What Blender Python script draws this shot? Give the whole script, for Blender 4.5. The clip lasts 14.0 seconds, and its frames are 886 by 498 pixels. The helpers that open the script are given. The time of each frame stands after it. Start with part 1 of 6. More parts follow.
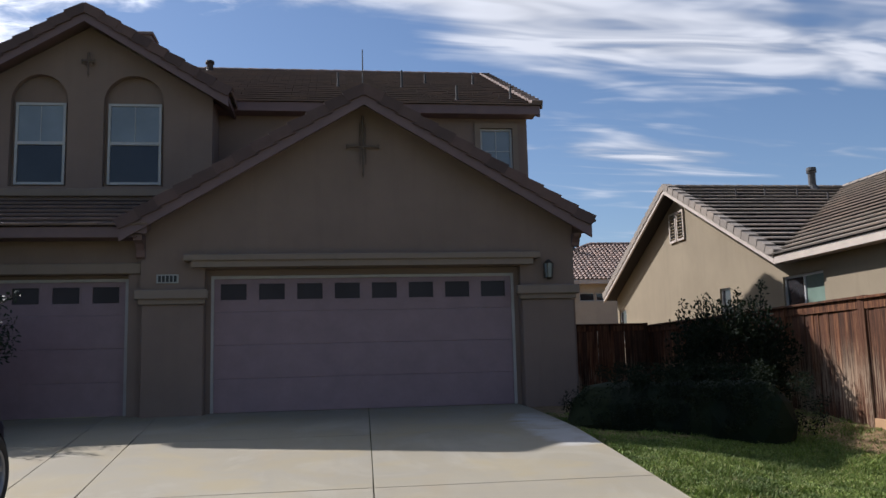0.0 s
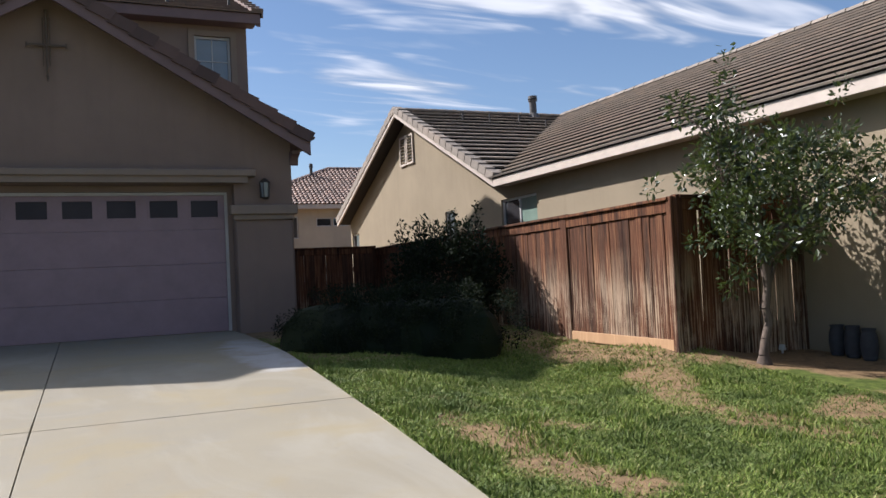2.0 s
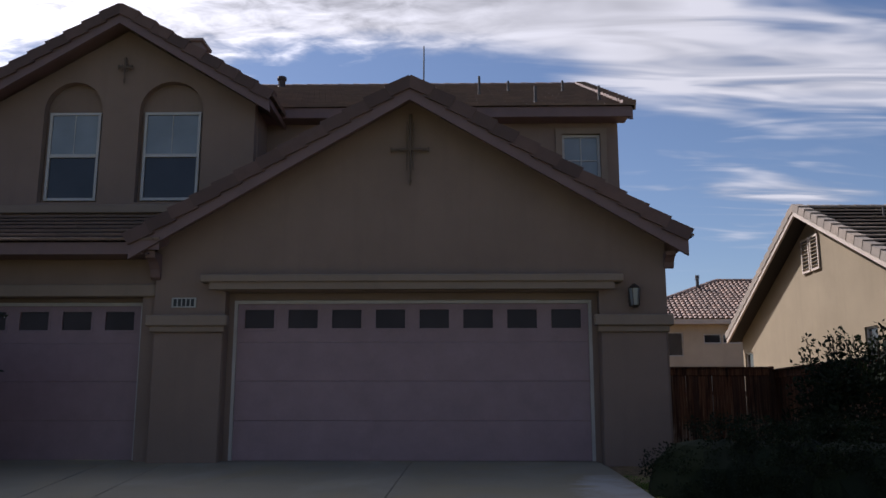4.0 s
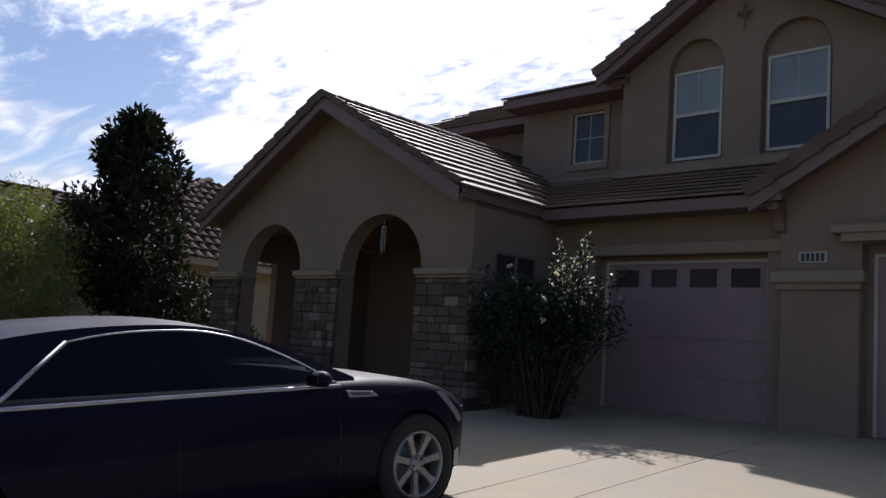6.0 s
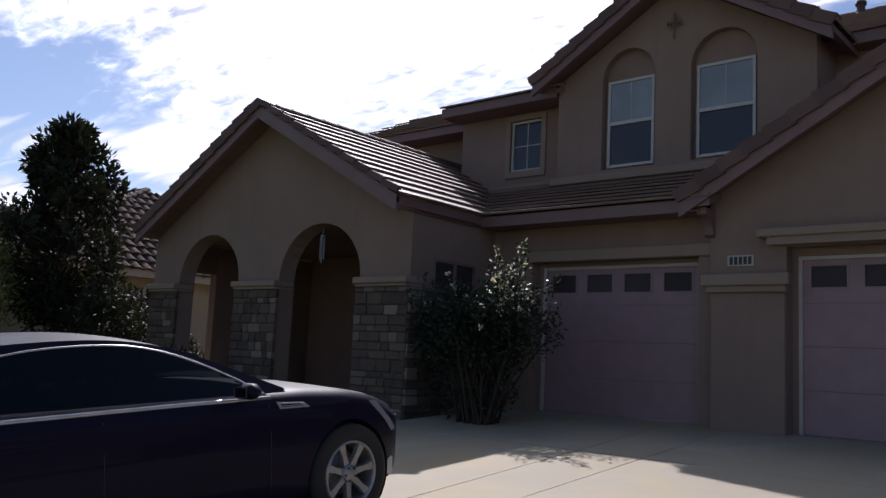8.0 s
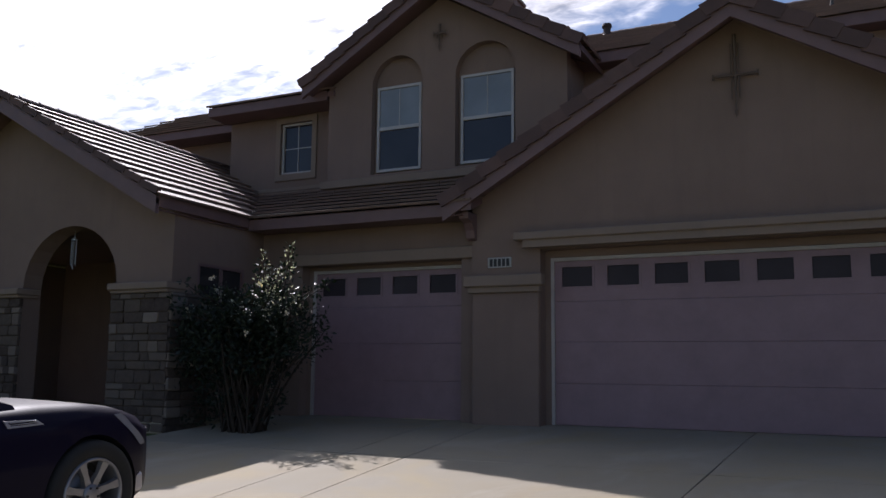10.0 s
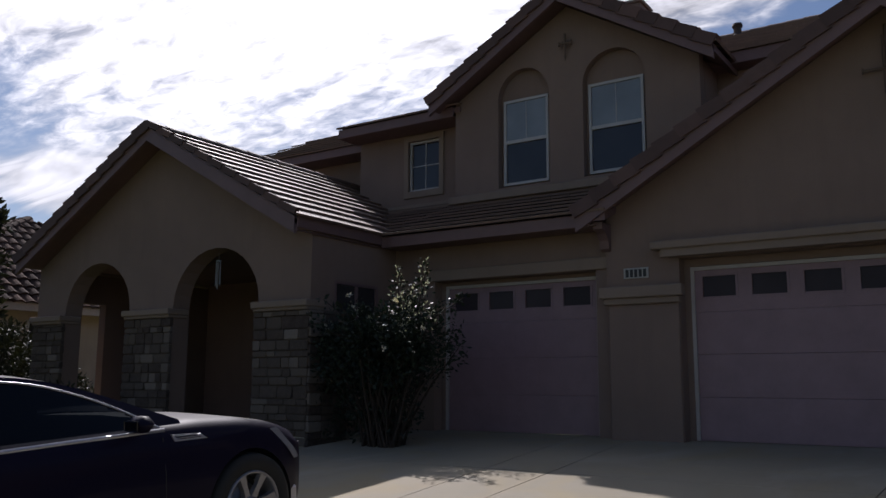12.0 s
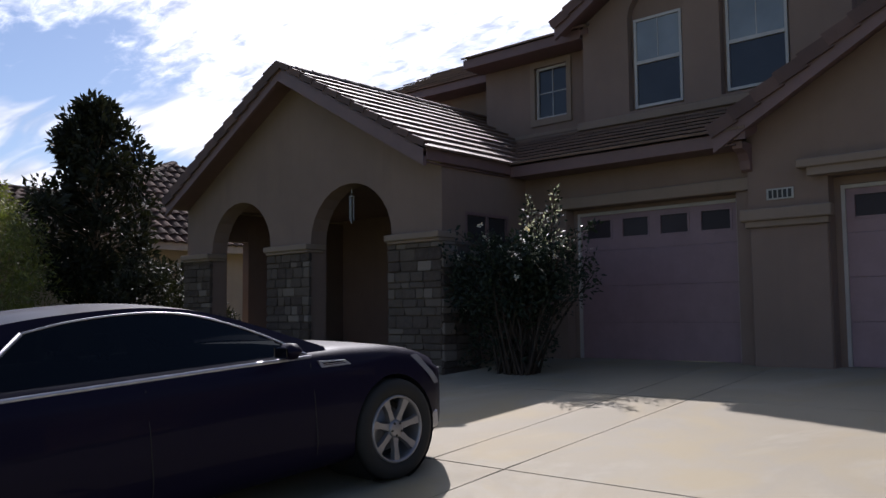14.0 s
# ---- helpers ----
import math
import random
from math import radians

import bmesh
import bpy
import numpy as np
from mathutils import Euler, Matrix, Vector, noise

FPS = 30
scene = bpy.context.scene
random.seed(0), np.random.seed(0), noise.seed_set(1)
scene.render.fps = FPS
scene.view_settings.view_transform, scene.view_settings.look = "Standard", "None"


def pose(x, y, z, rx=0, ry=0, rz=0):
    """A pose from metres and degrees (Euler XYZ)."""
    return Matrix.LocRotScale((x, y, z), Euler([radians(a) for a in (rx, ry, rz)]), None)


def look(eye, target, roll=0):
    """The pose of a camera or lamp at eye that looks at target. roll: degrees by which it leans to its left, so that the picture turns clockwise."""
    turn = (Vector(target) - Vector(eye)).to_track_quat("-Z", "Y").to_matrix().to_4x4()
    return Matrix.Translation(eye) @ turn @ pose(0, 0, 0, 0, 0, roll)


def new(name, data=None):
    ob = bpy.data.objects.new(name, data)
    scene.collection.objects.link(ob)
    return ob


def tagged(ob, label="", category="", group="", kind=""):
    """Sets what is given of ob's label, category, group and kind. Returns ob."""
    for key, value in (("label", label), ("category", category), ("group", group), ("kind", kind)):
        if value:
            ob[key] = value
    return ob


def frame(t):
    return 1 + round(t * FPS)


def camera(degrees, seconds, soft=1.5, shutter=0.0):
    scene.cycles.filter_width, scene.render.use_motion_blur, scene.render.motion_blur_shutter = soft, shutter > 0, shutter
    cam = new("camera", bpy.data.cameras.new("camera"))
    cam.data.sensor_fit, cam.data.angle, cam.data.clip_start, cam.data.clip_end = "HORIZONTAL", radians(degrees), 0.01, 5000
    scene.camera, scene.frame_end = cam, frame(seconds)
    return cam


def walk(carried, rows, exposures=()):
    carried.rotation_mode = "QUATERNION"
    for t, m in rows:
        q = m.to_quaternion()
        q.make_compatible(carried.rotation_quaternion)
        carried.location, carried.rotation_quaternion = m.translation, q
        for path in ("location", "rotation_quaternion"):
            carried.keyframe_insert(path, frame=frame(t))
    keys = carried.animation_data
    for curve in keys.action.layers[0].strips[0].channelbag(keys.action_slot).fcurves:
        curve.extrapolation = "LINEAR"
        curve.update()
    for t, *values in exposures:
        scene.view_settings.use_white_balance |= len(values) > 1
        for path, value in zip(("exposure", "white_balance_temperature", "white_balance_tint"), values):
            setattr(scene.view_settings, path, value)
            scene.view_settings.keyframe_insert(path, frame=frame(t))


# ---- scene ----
cam = camera(55.0, 14.0)

PATH = [
    (0, (1.816, -13.833, 0.709), (2.085, -11.869, 0.973), -1.48),
    (0.5, (1.829, -13.781, 0.729), (2.34, -11.86, 0.95), -2.42),
    (1, (1.91, -13.699, 0.694), (2.631, -11.837, 0.811), -3.31),
    (1.5, (2.186, -13.617, 0.655), (3.017, -11.799, 0.711), -3.16),
    (2, (2.433, -13.382, 0.632), (3.262, -11.563, 0.704), -2.86),
    (2.2, (2.519, -13.173, 0.634), (3.303, -11.336, 0.743), -3.0),
    (4.3, (3.211, -11.359, 0.723), (2.99, -9.41, 1.112), 1.22),
    (4.5, (3.274, -11.218, 0.729), (2.925, -9.29, 1.13), 2.0),
    (5, (3.278, -10.897, 0.67), (2.596, -9.057, 1.055), 2.78),
    (5.5, (3.258, -10.751, 0.692), (2.185, -9.091, 0.999), 3.53),
    (6, (3.302, -10.688, 0.687), (1.918, -9.263, 0.918), 4.06),
    (6.5, (3.33, -10.669, 0.686), (1.853, -9.334, 0.881), 2.78),
    (7, (3.381, -10.693, 0.7), (1.96, -9.302, 0.91), 2.21),
    (7.5, (3.41, -10.689, 0.706), (2.053, -9.238, 0.936), 2.62),
    (8, (3.421, -10.653, 0.703), (2.131, -9.146, 0.958), 2.83),
    (8.5, (3.435, -10.609, 0.702), (2.277, -9.001, 0.976), 2.44),
    (9, (3.497, -10.557, 0.7), (2.528, -8.83, 0.978), 1.78),
    (9.2, (3.534, -10.563, 0.703), (2.642, -8.794, 0.979), 1.67),
    (11.3, (3.51, -10.553, 0.7), (2.66, -8.765, 0.981), 0.11),
    (11.5, (3.407, -10.555, 0.687), (2.489, -8.802, 0.98), 0.31),
    (12, (3.365, -10.579, 0.69), (2.264, -8.939, 1.002), 0.27),
    (12.5, (3.333, -10.629, 0.699), (2.074, -9.105, 1.003), 0.19),
    (13, (3.291, -10.64, 0.683), (1.92, -9.206, 0.935), 0.24),
    (13.5, (3.283, -10.64, 0.646), (1.863, -9.244, 0.831), 0.1),
    (14, (3.301, -10.565, 0.657), (1.954, -9.095, 0.812), -0.51),
]
EXPOSURES = [
    (0.0, 0.38, 5780, 14), (0.5, 0.20, 5740, 14), (1.0, 0.38, 5780, 14), (1.5, 0.62, 5850, 15), (2.2, 0.70, 5850, 15), (4.3, 0.0, 5950, 20), (5.0, -0.55, 5950, 20), (6.0, 0.28, 5880, 19), (7.0, 0.30, 5880, 19), (8.0, 0.38, 5850, 20), (9.0, 0.15, 5850, 20),
    (11.3, 0.50, 5880, 20), (12.0, -0.17, 5950, 19), (12.6, -0.95, 6050, 18), (13.2, -0.27, 5950, 19), (14.0, 0.38, 5880, 19),
]
walk(cam, [(t, look(eye, target, roll)) for t, eye, target, roll in PATH], EXPOSURES)

# ---- world, sun and exposure ----
SUN_TRAVEL = Vector((0.85, -0.76, -1.0))
world = bpy.data.worlds.new("sky")
scene.world = world
world.use_nodes = True
wt = world.node_tree
wt.nodes.clear()


def wn(kind, **kw):
    n = wt.nodes.new(kind)
    for k, v in kw.items():
        n.inputs[k].default_value = v
    return n


w_out = wn("ShaderNodeOutputWorld")
w_bg = wn("ShaderNodeBackground")
w_bg.inputs["Strength"].default_value = 0.070
sky = wn("ShaderNodeTexSky")
sky.sky_type, sky.sun_disc = "NISHITA", False
sky.sun_elevation, sky.sun_rotation = radians(41.0), radians(-48.0)
sky.air_density, sky.dust_density, sky.ozone_density = 1.0, 0.4, 1.5
w_co = wn("ShaderNodeTexCoord")
w_sep = wn("ShaderNodeSeparateXYZ")
wt.links.new(w_co.outputs["Generated"], w_sep.inputs[0])


def wmath(op, a, b=None, clamp=False):
    n = wt.nodes.new("ShaderNodeMath")
    n.operation, n.use_clamp = op, clamp
    for i, v in enumerate((a, b)):
        if v is None:
            continue
        if isinstance(v, (int, float)):
            n.inputs[i].default_value = v
        else:
            wt.links.new(v, n.inputs[i])
    return n.outputs[0]


def wnoise(vec, scale, detail, rough, distortion=0.0):
    n = wn("ShaderNodeTexNoise", Scale=scale, Detail=detail, Roughness=rough, Distortion=distortion)
    wt.links.new(vec, n.inputs["Vector"])
    return n.outputs["Fac"]


# cloud sheet: the direction laid out on a flat layer overhead
w_up = wmath("ADD", wmath("MAXIMUM", w_sep.outputs[2], 0.0), 0.13)
w_px = wmath("DIVIDE", w_sep.outputs[0], w_up)
w_py = wmath("DIVIDE", w_sep.outputs[1], w_up)
w_plane = wn("ShaderNodeCombineXYZ")
wt.links.new(w_px, w_plane.inputs[0])
wt.links.new(w_py, w_plane.inputs[1])
w_map = wn("ShaderNodeMapping", Rotation=(0, 0, radians(-14)), Scale=(0.55, 1.75, 1.0), Location=(0.4, 0.9, 0.0))
wt.links.new(w_plane.outputs[0], w_map.inputs[0])
w_map2 = wn("ShaderNodeMapping", Rotation=(0, 0, radians(24)), Scale=(0.7, 1.3, 1.0))
wt.links.new(w_plane.outputs[0], w_map2.inputs[0])
big = wmath("ADD", wmath("MULTIPLY", wnoise(w_map.outputs[0], 0.85, 5.0, 0.55, 0.6), 1.15), -0.075)
fine_ripple = wnoise(w_map2.outputs[0], 12.0, 4.0, 0.6, 0.4)
w_map3 = wn("ShaderNodeMapping", Rotation=(0, 0, radians(12)), Scale=(0.55, 2.0, 1.0))
wt.links.new(w_plane.outputs[0], w_map3.inputs[0])
streak = wnoise(w_map3.outputs[0], 3.2, 3.0, 0.52, 1.2)


def wsmooth(value, lo, hi, a=0.0, b=1.0):
    n = wn("ShaderNodeMapRange")
    n.interpolation_type = "SMOOTHSTEP"
    for key, v in (("From Min", lo), ("From Max", hi), ("To Min", a), ("To Max", b)):
        n.inputs[key].default_value = v
    wt.links.new(value, n.inputs["Value"])
    return n.outputs[0]


def wbell(value, centre, steep, height):
    """A soft ridge of the given height round a value."""
    d = wmath("MULTIPLY", wmath("SUBTRACT", value, centre), steep)
    return wmath("MULTIPLY", wmath("EXPONENT", wmath("MULTIPLY", wmath("MULTIPLY", d, d), -1.0)), height)


# small ripples on the sun's side, long combed streaks away from it
combed = wmath("MAXIMUM", wsmooth(w_px, -0.25, 0.35), wsmooth(w_sep.outputs[2], 0.27, 0.22))
ripple = wmath("ADD", wmath("MULTIPLY", fine_ripple, wmath("SUBTRACT", 1.0, combed)), wmath("MULTIPLY", streak, combed))
# more cloud on the sun's side of the sky
toward = wmath("ADD", wmath("ADD", wmath("MULTIPLY", w_sep.outputs[0], -0.575), wmath("MULTIPLY", w_sep.outputs[1], 0.70)), wmath("MULTIPLY", w_sep.outputs[2], 0.423))
bank = wn("ShaderNodeMapRange")
bank.interpolation_type = "SMOOTHSTEP"
for key, value in (("From Min", 0.875), ("From Max", 0.955), ("To Min", -0.15), ("To Max", 0.14)):
    bank.inputs[key].default_value = value
wt.links.new(toward, bank.inputs["Value"])
# a second bank, higher up on the side of the sun
high = wn("ShaderNodeMapRange")
high.interpolation_type = "SMOOTHSTEP"
for key, value in (("From Min", 0.37), ("From Max", 0.46), ("To Min", 0.0), ("To Max", 0.19)):
    high.inputs[key].default_value = value
wt.links.new(wmath("ADD", w_sep.outputs[2], wmath("MULTIPLY", w_sep.outputs[0], -0.10)), high.inputs["Value"])
# the half of the sky away from the sun is nearly clear
clear = wn("ShaderNodeMapRange")
clear.interpolation_type = "SMOOTHSTEP"
for key, value in (("From Min", -0.10), ("From Max", 0.60), ("To Min", -0.22), ("To Max", 0.0)):
    clear.inputs[key].default_value = value
wt.links.new(wmath("SUBTRACT", w_sep.outputs[1], wmath("MULTIPLY", w_sep.outputs[0], 0.35)), clear.inputs["Value"])
# a broad combed band, thin wisps below it, a clear gap beside it and a low bar of cloud far round
w_lean = wmath("SUBTRACT", w_py, wmath("MULTIPLY", w_px, 0.10))
comb_band = wmath("MULTIPLY", wbell(w_lean, 1.70, 4.6, 0.115), wsmooth(w_px, 0.05, 0.45))
wisps = wmath("MULTIPLY", wbell(wmath("ADD", w_py, wmath("MULTIPLY", w_px, 0.18)), 2.70, 6.0, 0.15), wsmooth(w_px, 0.35, 0.7))
gap = wmath("MULTIPLY", wbell(w_py, 1.90, 6.5, -0.16), wsmooth(wmath("ABSOLUTE", wmath("ADD", w_px, 0.15)), 0.2, 0.5, 1.0, 0.0))
bars = wmath("ADD", wbell(w_sep.outputs[2], 0.212, 38.0, 0.25), wbell(w_sep.outputs[2], 0.15, 45.0, 0.20))
bar = wmath("MULTIPLY", bars, wsmooth(w_sep.outputs[0], -0.70, -0.85))
drift = wmath("MULTIPLY", wbell(w_py, 1.52, 4.5, 0.22), wsmooth(wmath("ABSOLUTE", wmath("SUBTRACT", w_px, 0.08)), 0.55, 0.25))
puff = wmath("MULTIPLY", wsmooth(w_py, 1.68, 1.56, 0.0, 0.17), wsmooth(wmath("ABSOLUTE", wmath("ADD", w_px, 0.25)), 0.60, 0.35))
drawn = wmath("ADD", wmath("ADD", wmath("ADD", comb_band, drift), wisps), wmath("ADD", puff, wmath("ADD", gap, bar)))
sunside = wmath("ADD", drawn, wmath("ADD", wmath("ADD", bank.outputs[0], high.outputs[0]), clear.outputs[0]))
mass = wmath("ADD", wmath("ADD", big, wmath("MULTIPLY", wmath("SUBTRACT", ripple, 0.5), wmath("ADD", wmath("MULTIPLY", combed, 0.10), 0.50))), sunside)
cover = wn("ShaderNodeMapRange")
cover.interpolation_type = "SMOOTHSTEP"
cover.inputs["From Min"].default_value, cover.inputs["From Max"].default_value = 0.42, 0.72
wt.links.new(mass, cover.inputs["Value"])
# forward scattering: cloud is brightest round the sun
w_dot = wt.nodes.new("ShaderNodeVectorMath")
w_dot.operation = "DOT_PRODUCT"
wt.links.new(w_co.outputs["Generated"], w_dot.inputs[0])
w_dot.inputs[1].default_value = (-SUN_TRAVEL).normalized()
glow = wmath("POWER", wmath("MAXIMUM", w_dot.outputs["Value"], 0.0), 9.0)
billow = wn("ShaderNodeMapRange")
for key, value in (("From Min", 0.34), ("From Max", 0.62), ("To Min", 0.38), ("To Max", 1.15)):
    billow.inputs[key].default_value = value
wt.links.new(wmath("ADD", wmath("MULTIPLY", ripple, 0.6), wmath("MULTIPLY", big, 0.4)), billow.inputs["Value"])
w_lum = wmath("MULTIPLY", wmath("ADD", wmath("MULTIPLY", glow, 31.0), 8.0), billow.outputs[0])
w_cloud = wn("ShaderNodeVectorMath")
w_cloud.operation = "SCALE"
w_cloud.inputs[0].default_value = (1.0, 0.985, 0.96)
wt.links.new(w_lum, w_cloud.inputs["Scale"])
w_mix = wn("ShaderNodeMix")
w_mix.data_type = "RGBA"
wt.links.new(wmath("MULTIPLY", cover.outputs[0], 0.92), w_mix.inputs["Factor"])
wt.links.new(sky.outputs[0], w_mix.inputs["A"])
wt.links.new(w_cloud.outputs[0], w_mix.inputs["B"])
wt.links.new(w_mix.outputs["Result"], w_bg.inputs["Color"])
wt.links.new(w_bg.outputs[0], w_out.inputs[0])

sun = new("sun", bpy.data.lights.new("sun", "SUN"))
sun.data.energy, sun.data.angle, sun.data.color = 5.0, radians(0.53), (1.0, 0.94, 0.84)
sun.matrix_world = look((0, 0, 30), Vector((0, 0, 30)) + SUN_TRAVEL)


# ---- materials ----
class Mat:
    """A node material with a Principled surface and short calls for its nodes."""

    def __init__(self, name, rough=0.8, metal=0.0, spec=0.5):
        self.m = bpy.data.materials.new(name)
        self.m.use_nodes = True
        self.t = self.m.node_tree
        self.b = self.t.nodes["Principled BSDF"]
        self.b.inputs["Roughness"].default_value = rough
        self.b.inputs["Metallic"].default_value = metal
        self.b.inputs["Specular IOR Level"].default_value = spec
        self.pos = self.t.nodes.new("ShaderNodeNewGeometry").outputs["Position"]

    def link(self, a, b):
        self.t.links.new(a, b)
        return self

    def mapping(self, scale=(1, 1, 1), rot=(0, 0, 0), vec=None):
        n = self.t.nodes.new("ShaderNodeMapping")
        n.inputs["Scale"].default_value, n.inputs["Rotation"].default_value = scale, rot
        self.link(vec or self.pos, n.inputs[0])
        return n.outputs[0]

    def noise(self, scale, detail=4.0, rough=0.55, vec=None, dist=0.0):
        n = self.t.nodes.new("ShaderNodeTexNoise")
        n.inputs["Scale"].default_value, n.inputs["Detail"].default_value = scale, detail
        n.inputs["Roughness"].default_value, n.inputs["Distortion"].default_value = rough, dist
        self.link(vec or self.pos, n.inputs["Vector"])
        return n.outputs["Fac"]

    def ramp(self, fac, stops):
        n = self.t.nodes.new("ShaderNodeValToRGB")
        e = n.color_ramp.elements
        while len(e) < len(stops):
            e.new(0.5)
        for i, (p, c) in enumerate(stops):
            e[i].position, e[i].color = p, (*c, 1) if len(c) == 3 else c
        self.link(fac, n.inputs[0])
        return n.outputs[0]

    def grey(self, fac, lo, hi, a=0.0, b=1.0):
        n = self.t.nodes.new("ShaderNodeMapRange")
        for k, v in zip(("From Min", "From Max", "To Min", "To Max"), (lo, hi, a, b)):
            n.inputs[k].default_value = v
        self.link(fac, n.inputs["Value"])
        return n.outputs[0]

    def mix(self, fac, a, b, kind="MIX"):
        n = self.t.nodes.new("ShaderNodeMix")
        n.data_type, n.blend_type = "RGBA", kind
        for k, v in (("Factor", fac), ("A", a), ("B", b)):
            if isinstance(v, tuple):
                n.inputs[k].default_value = (*v, 1) if len(v) == 3 else v
            elif isinstance(v, (int, float)):
                n.inputs[k].default_value = v
            else:
                self.link(v, n.inputs[k])
        return n.outputs["Result"]

    def math(self, op, a, b):
        n = self.t.nodes.new("ShaderNodeMath")
        n.operation = op
        for i, v in enumerate((a, b)):
            if isinstance(v, (int, float)):
                n.inputs[i].default_value = v
            else:
                self.link(v, n.inputs[i])
        return n.outputs[0]

    def random(self):
        return self.t.nodes.new("ShaderNodeObjectInfo").outputs["Random"]

    def island(self):
        return self.t.nodes.new("ShaderNodeNewGeometry").outputs["Random Per Island"]

    def colour(self, c):
        if isinstance(c, tuple):
            self.b.inputs["Base Color"].default_value = (*c, 1)
        else:
            self.link(c, self.b.inputs["Base Color"])
        return self

    def bump(self, height, strength=0.3, distance=0.01):
        n = self.t.nodes.new("ShaderNodeBump")
        n.inputs["Strength"].default_value, n.inputs["Distance"].default_value = strength, distance
        self.link(height, n.inputs["Height"])
        self.link(n.outputs[0], self.b.inputs["Normal"])
        return self

    def roughness(self, v):
        self.link(v, self.b.inputs["Roughness"])
        return self


def shade(c, k):
    return tuple(min(1.0, v * k) for v in c)


def stucco(name, c, grain=0.35):
    m = Mat(name, 0.92, spec=0.25)
    blotch = m.noise(0.8, 5, 0.6)
    fine = m.noise(60, 3, 0.6)
    streak = m.noise(1.0, 4, 0.6, m.mapping((5, 5, 0.5)))
    col = m.ramp(m.grey(blotch, 0.3, 0.7), [(0, shade(c, 0.88)), (1, shade(c, 1.1))])
    col = m.mix(m.grey(streak, 0.52, 0.8, 0, 0.35), col, shade(c, 0.72))
    col = m.mix(m.grey(fine, 0.3, 0.7, 0, 0.25), col, shade(c, 1.2))
    return m.colour(col).bump(fine, grain, 0.006).m


def painted(name, c, rough=0.55):
    m = Mat(name, rough)
    n = m.noise(3.0, 5, 0.65)
    f = m.noise(45, 3, 0.6)
    col = m.ramp(m.grey(n, 0.3, 0.72), [(0, shade(c, 0.84)), (1, shade(c, 1.06))])
    return m.colour(col).bump(f, 0.12, 0.004).m


def roof_tile(name, c, vary=0.35, rough=0.62, spec=0.5):
    m = Mat(name, rough, spec=spec)
    r = m.random()
    i = m.island()
    n = m.noise(7, 5, 0.65)
    f = m.noise(70, 3, 0.6)
    col = m.ramp(m.math("FRACT", m.math("ADD", r, i), 0.0), [(0, shade(c, 1 - vary)), (0.5, c), (1, shade((c[0] * 1.05, c[1], c[2] * 0.95), 1 + vary))])
    col = m.mix(m.grey(n, 0.45, 0.8, 0, 0.55), col, shade(c, 0.6))
    return m.colour(col).bump(f, 0.35, 0.006).m


def concrete():
    m = Mat("driveway concrete", 0.82, spec=0.35)
    c = (0.275, 0.239, 0.171)
    big = m.noise(0.35, 4, 0.6)
    mid = m.noise(1.6, 5, 0.62, dist=0.6)
    fine = m.noise(90, 3, 0.65)
    col = m.ramp(m.grey(big, 0.3, 0.7), [(0, shade(c, 0.86)), (1, shade(c, 1.1))])
    col = m.mix(m.grey(mid, 0.46, 0.74, 0, 0.6), col, (0.243, 0.221, 0.179))
    rust = m.noise(0.9, 3, 0.5, m.mapping((2.2, 0.7, 1)))
    col = m.mix(m.grey(rust, 0.56, 0.74, 0, 0.5), col, (0.271, 0.214, 0.129))
    pale = m.noise(0.55, 5, 0.62, m.mapping((1.3, 0.8, 1), (0, 0, 0.5)), dist=0.8)
    col = m.mix(m.grey(pale, 0.52, 0.72, 0, 0.55), col, (0.379, 0.350, 0.289))
    ochre = m.noise(0.7, 4, 0.6, m.mapping((1.0, 1.0, 1), (0, 0, -0.4)), dist=1.0)
    col = m.mix(m.grey(ochre, 0.50, 0.66, 0, 0.65), col, (0.300, 0.239, 0.129))
    wheel = m.noise(1.0, 5, 0.65, m.mapping((3.2, 0.18, 1), (0, 0, 0.05)))
    col = m.mix(m.grey(wheel, 0.56, 0.74, 0, 0.28), col, (0.214, 0.193, 0.154))
    speck = m.noise(9.0, 4, 0.7)
    col = m.mix(m.grey(speck, 0.64, 0.74, 0, 0.4), col, (0.200, 0.182, 0.150))
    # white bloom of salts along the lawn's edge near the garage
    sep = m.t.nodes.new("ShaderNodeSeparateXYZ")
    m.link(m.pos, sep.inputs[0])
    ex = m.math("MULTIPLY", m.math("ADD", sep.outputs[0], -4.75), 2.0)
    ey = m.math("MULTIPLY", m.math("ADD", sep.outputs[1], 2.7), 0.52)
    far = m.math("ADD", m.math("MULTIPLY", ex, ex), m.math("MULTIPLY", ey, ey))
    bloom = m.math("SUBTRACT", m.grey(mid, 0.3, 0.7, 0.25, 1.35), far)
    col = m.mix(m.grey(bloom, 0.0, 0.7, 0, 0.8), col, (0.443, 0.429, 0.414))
    col = m.mix(m.grey(m.random(), 0, 1, 0, 0.12), col, shade(c, 0.8))
    col = m.mix(m.grey(fine, 0.35, 0.7, 0, 0.2), col, shade(c, 1.2))
    return m.colour(col).bump(fine, 0.25, 0.003).m


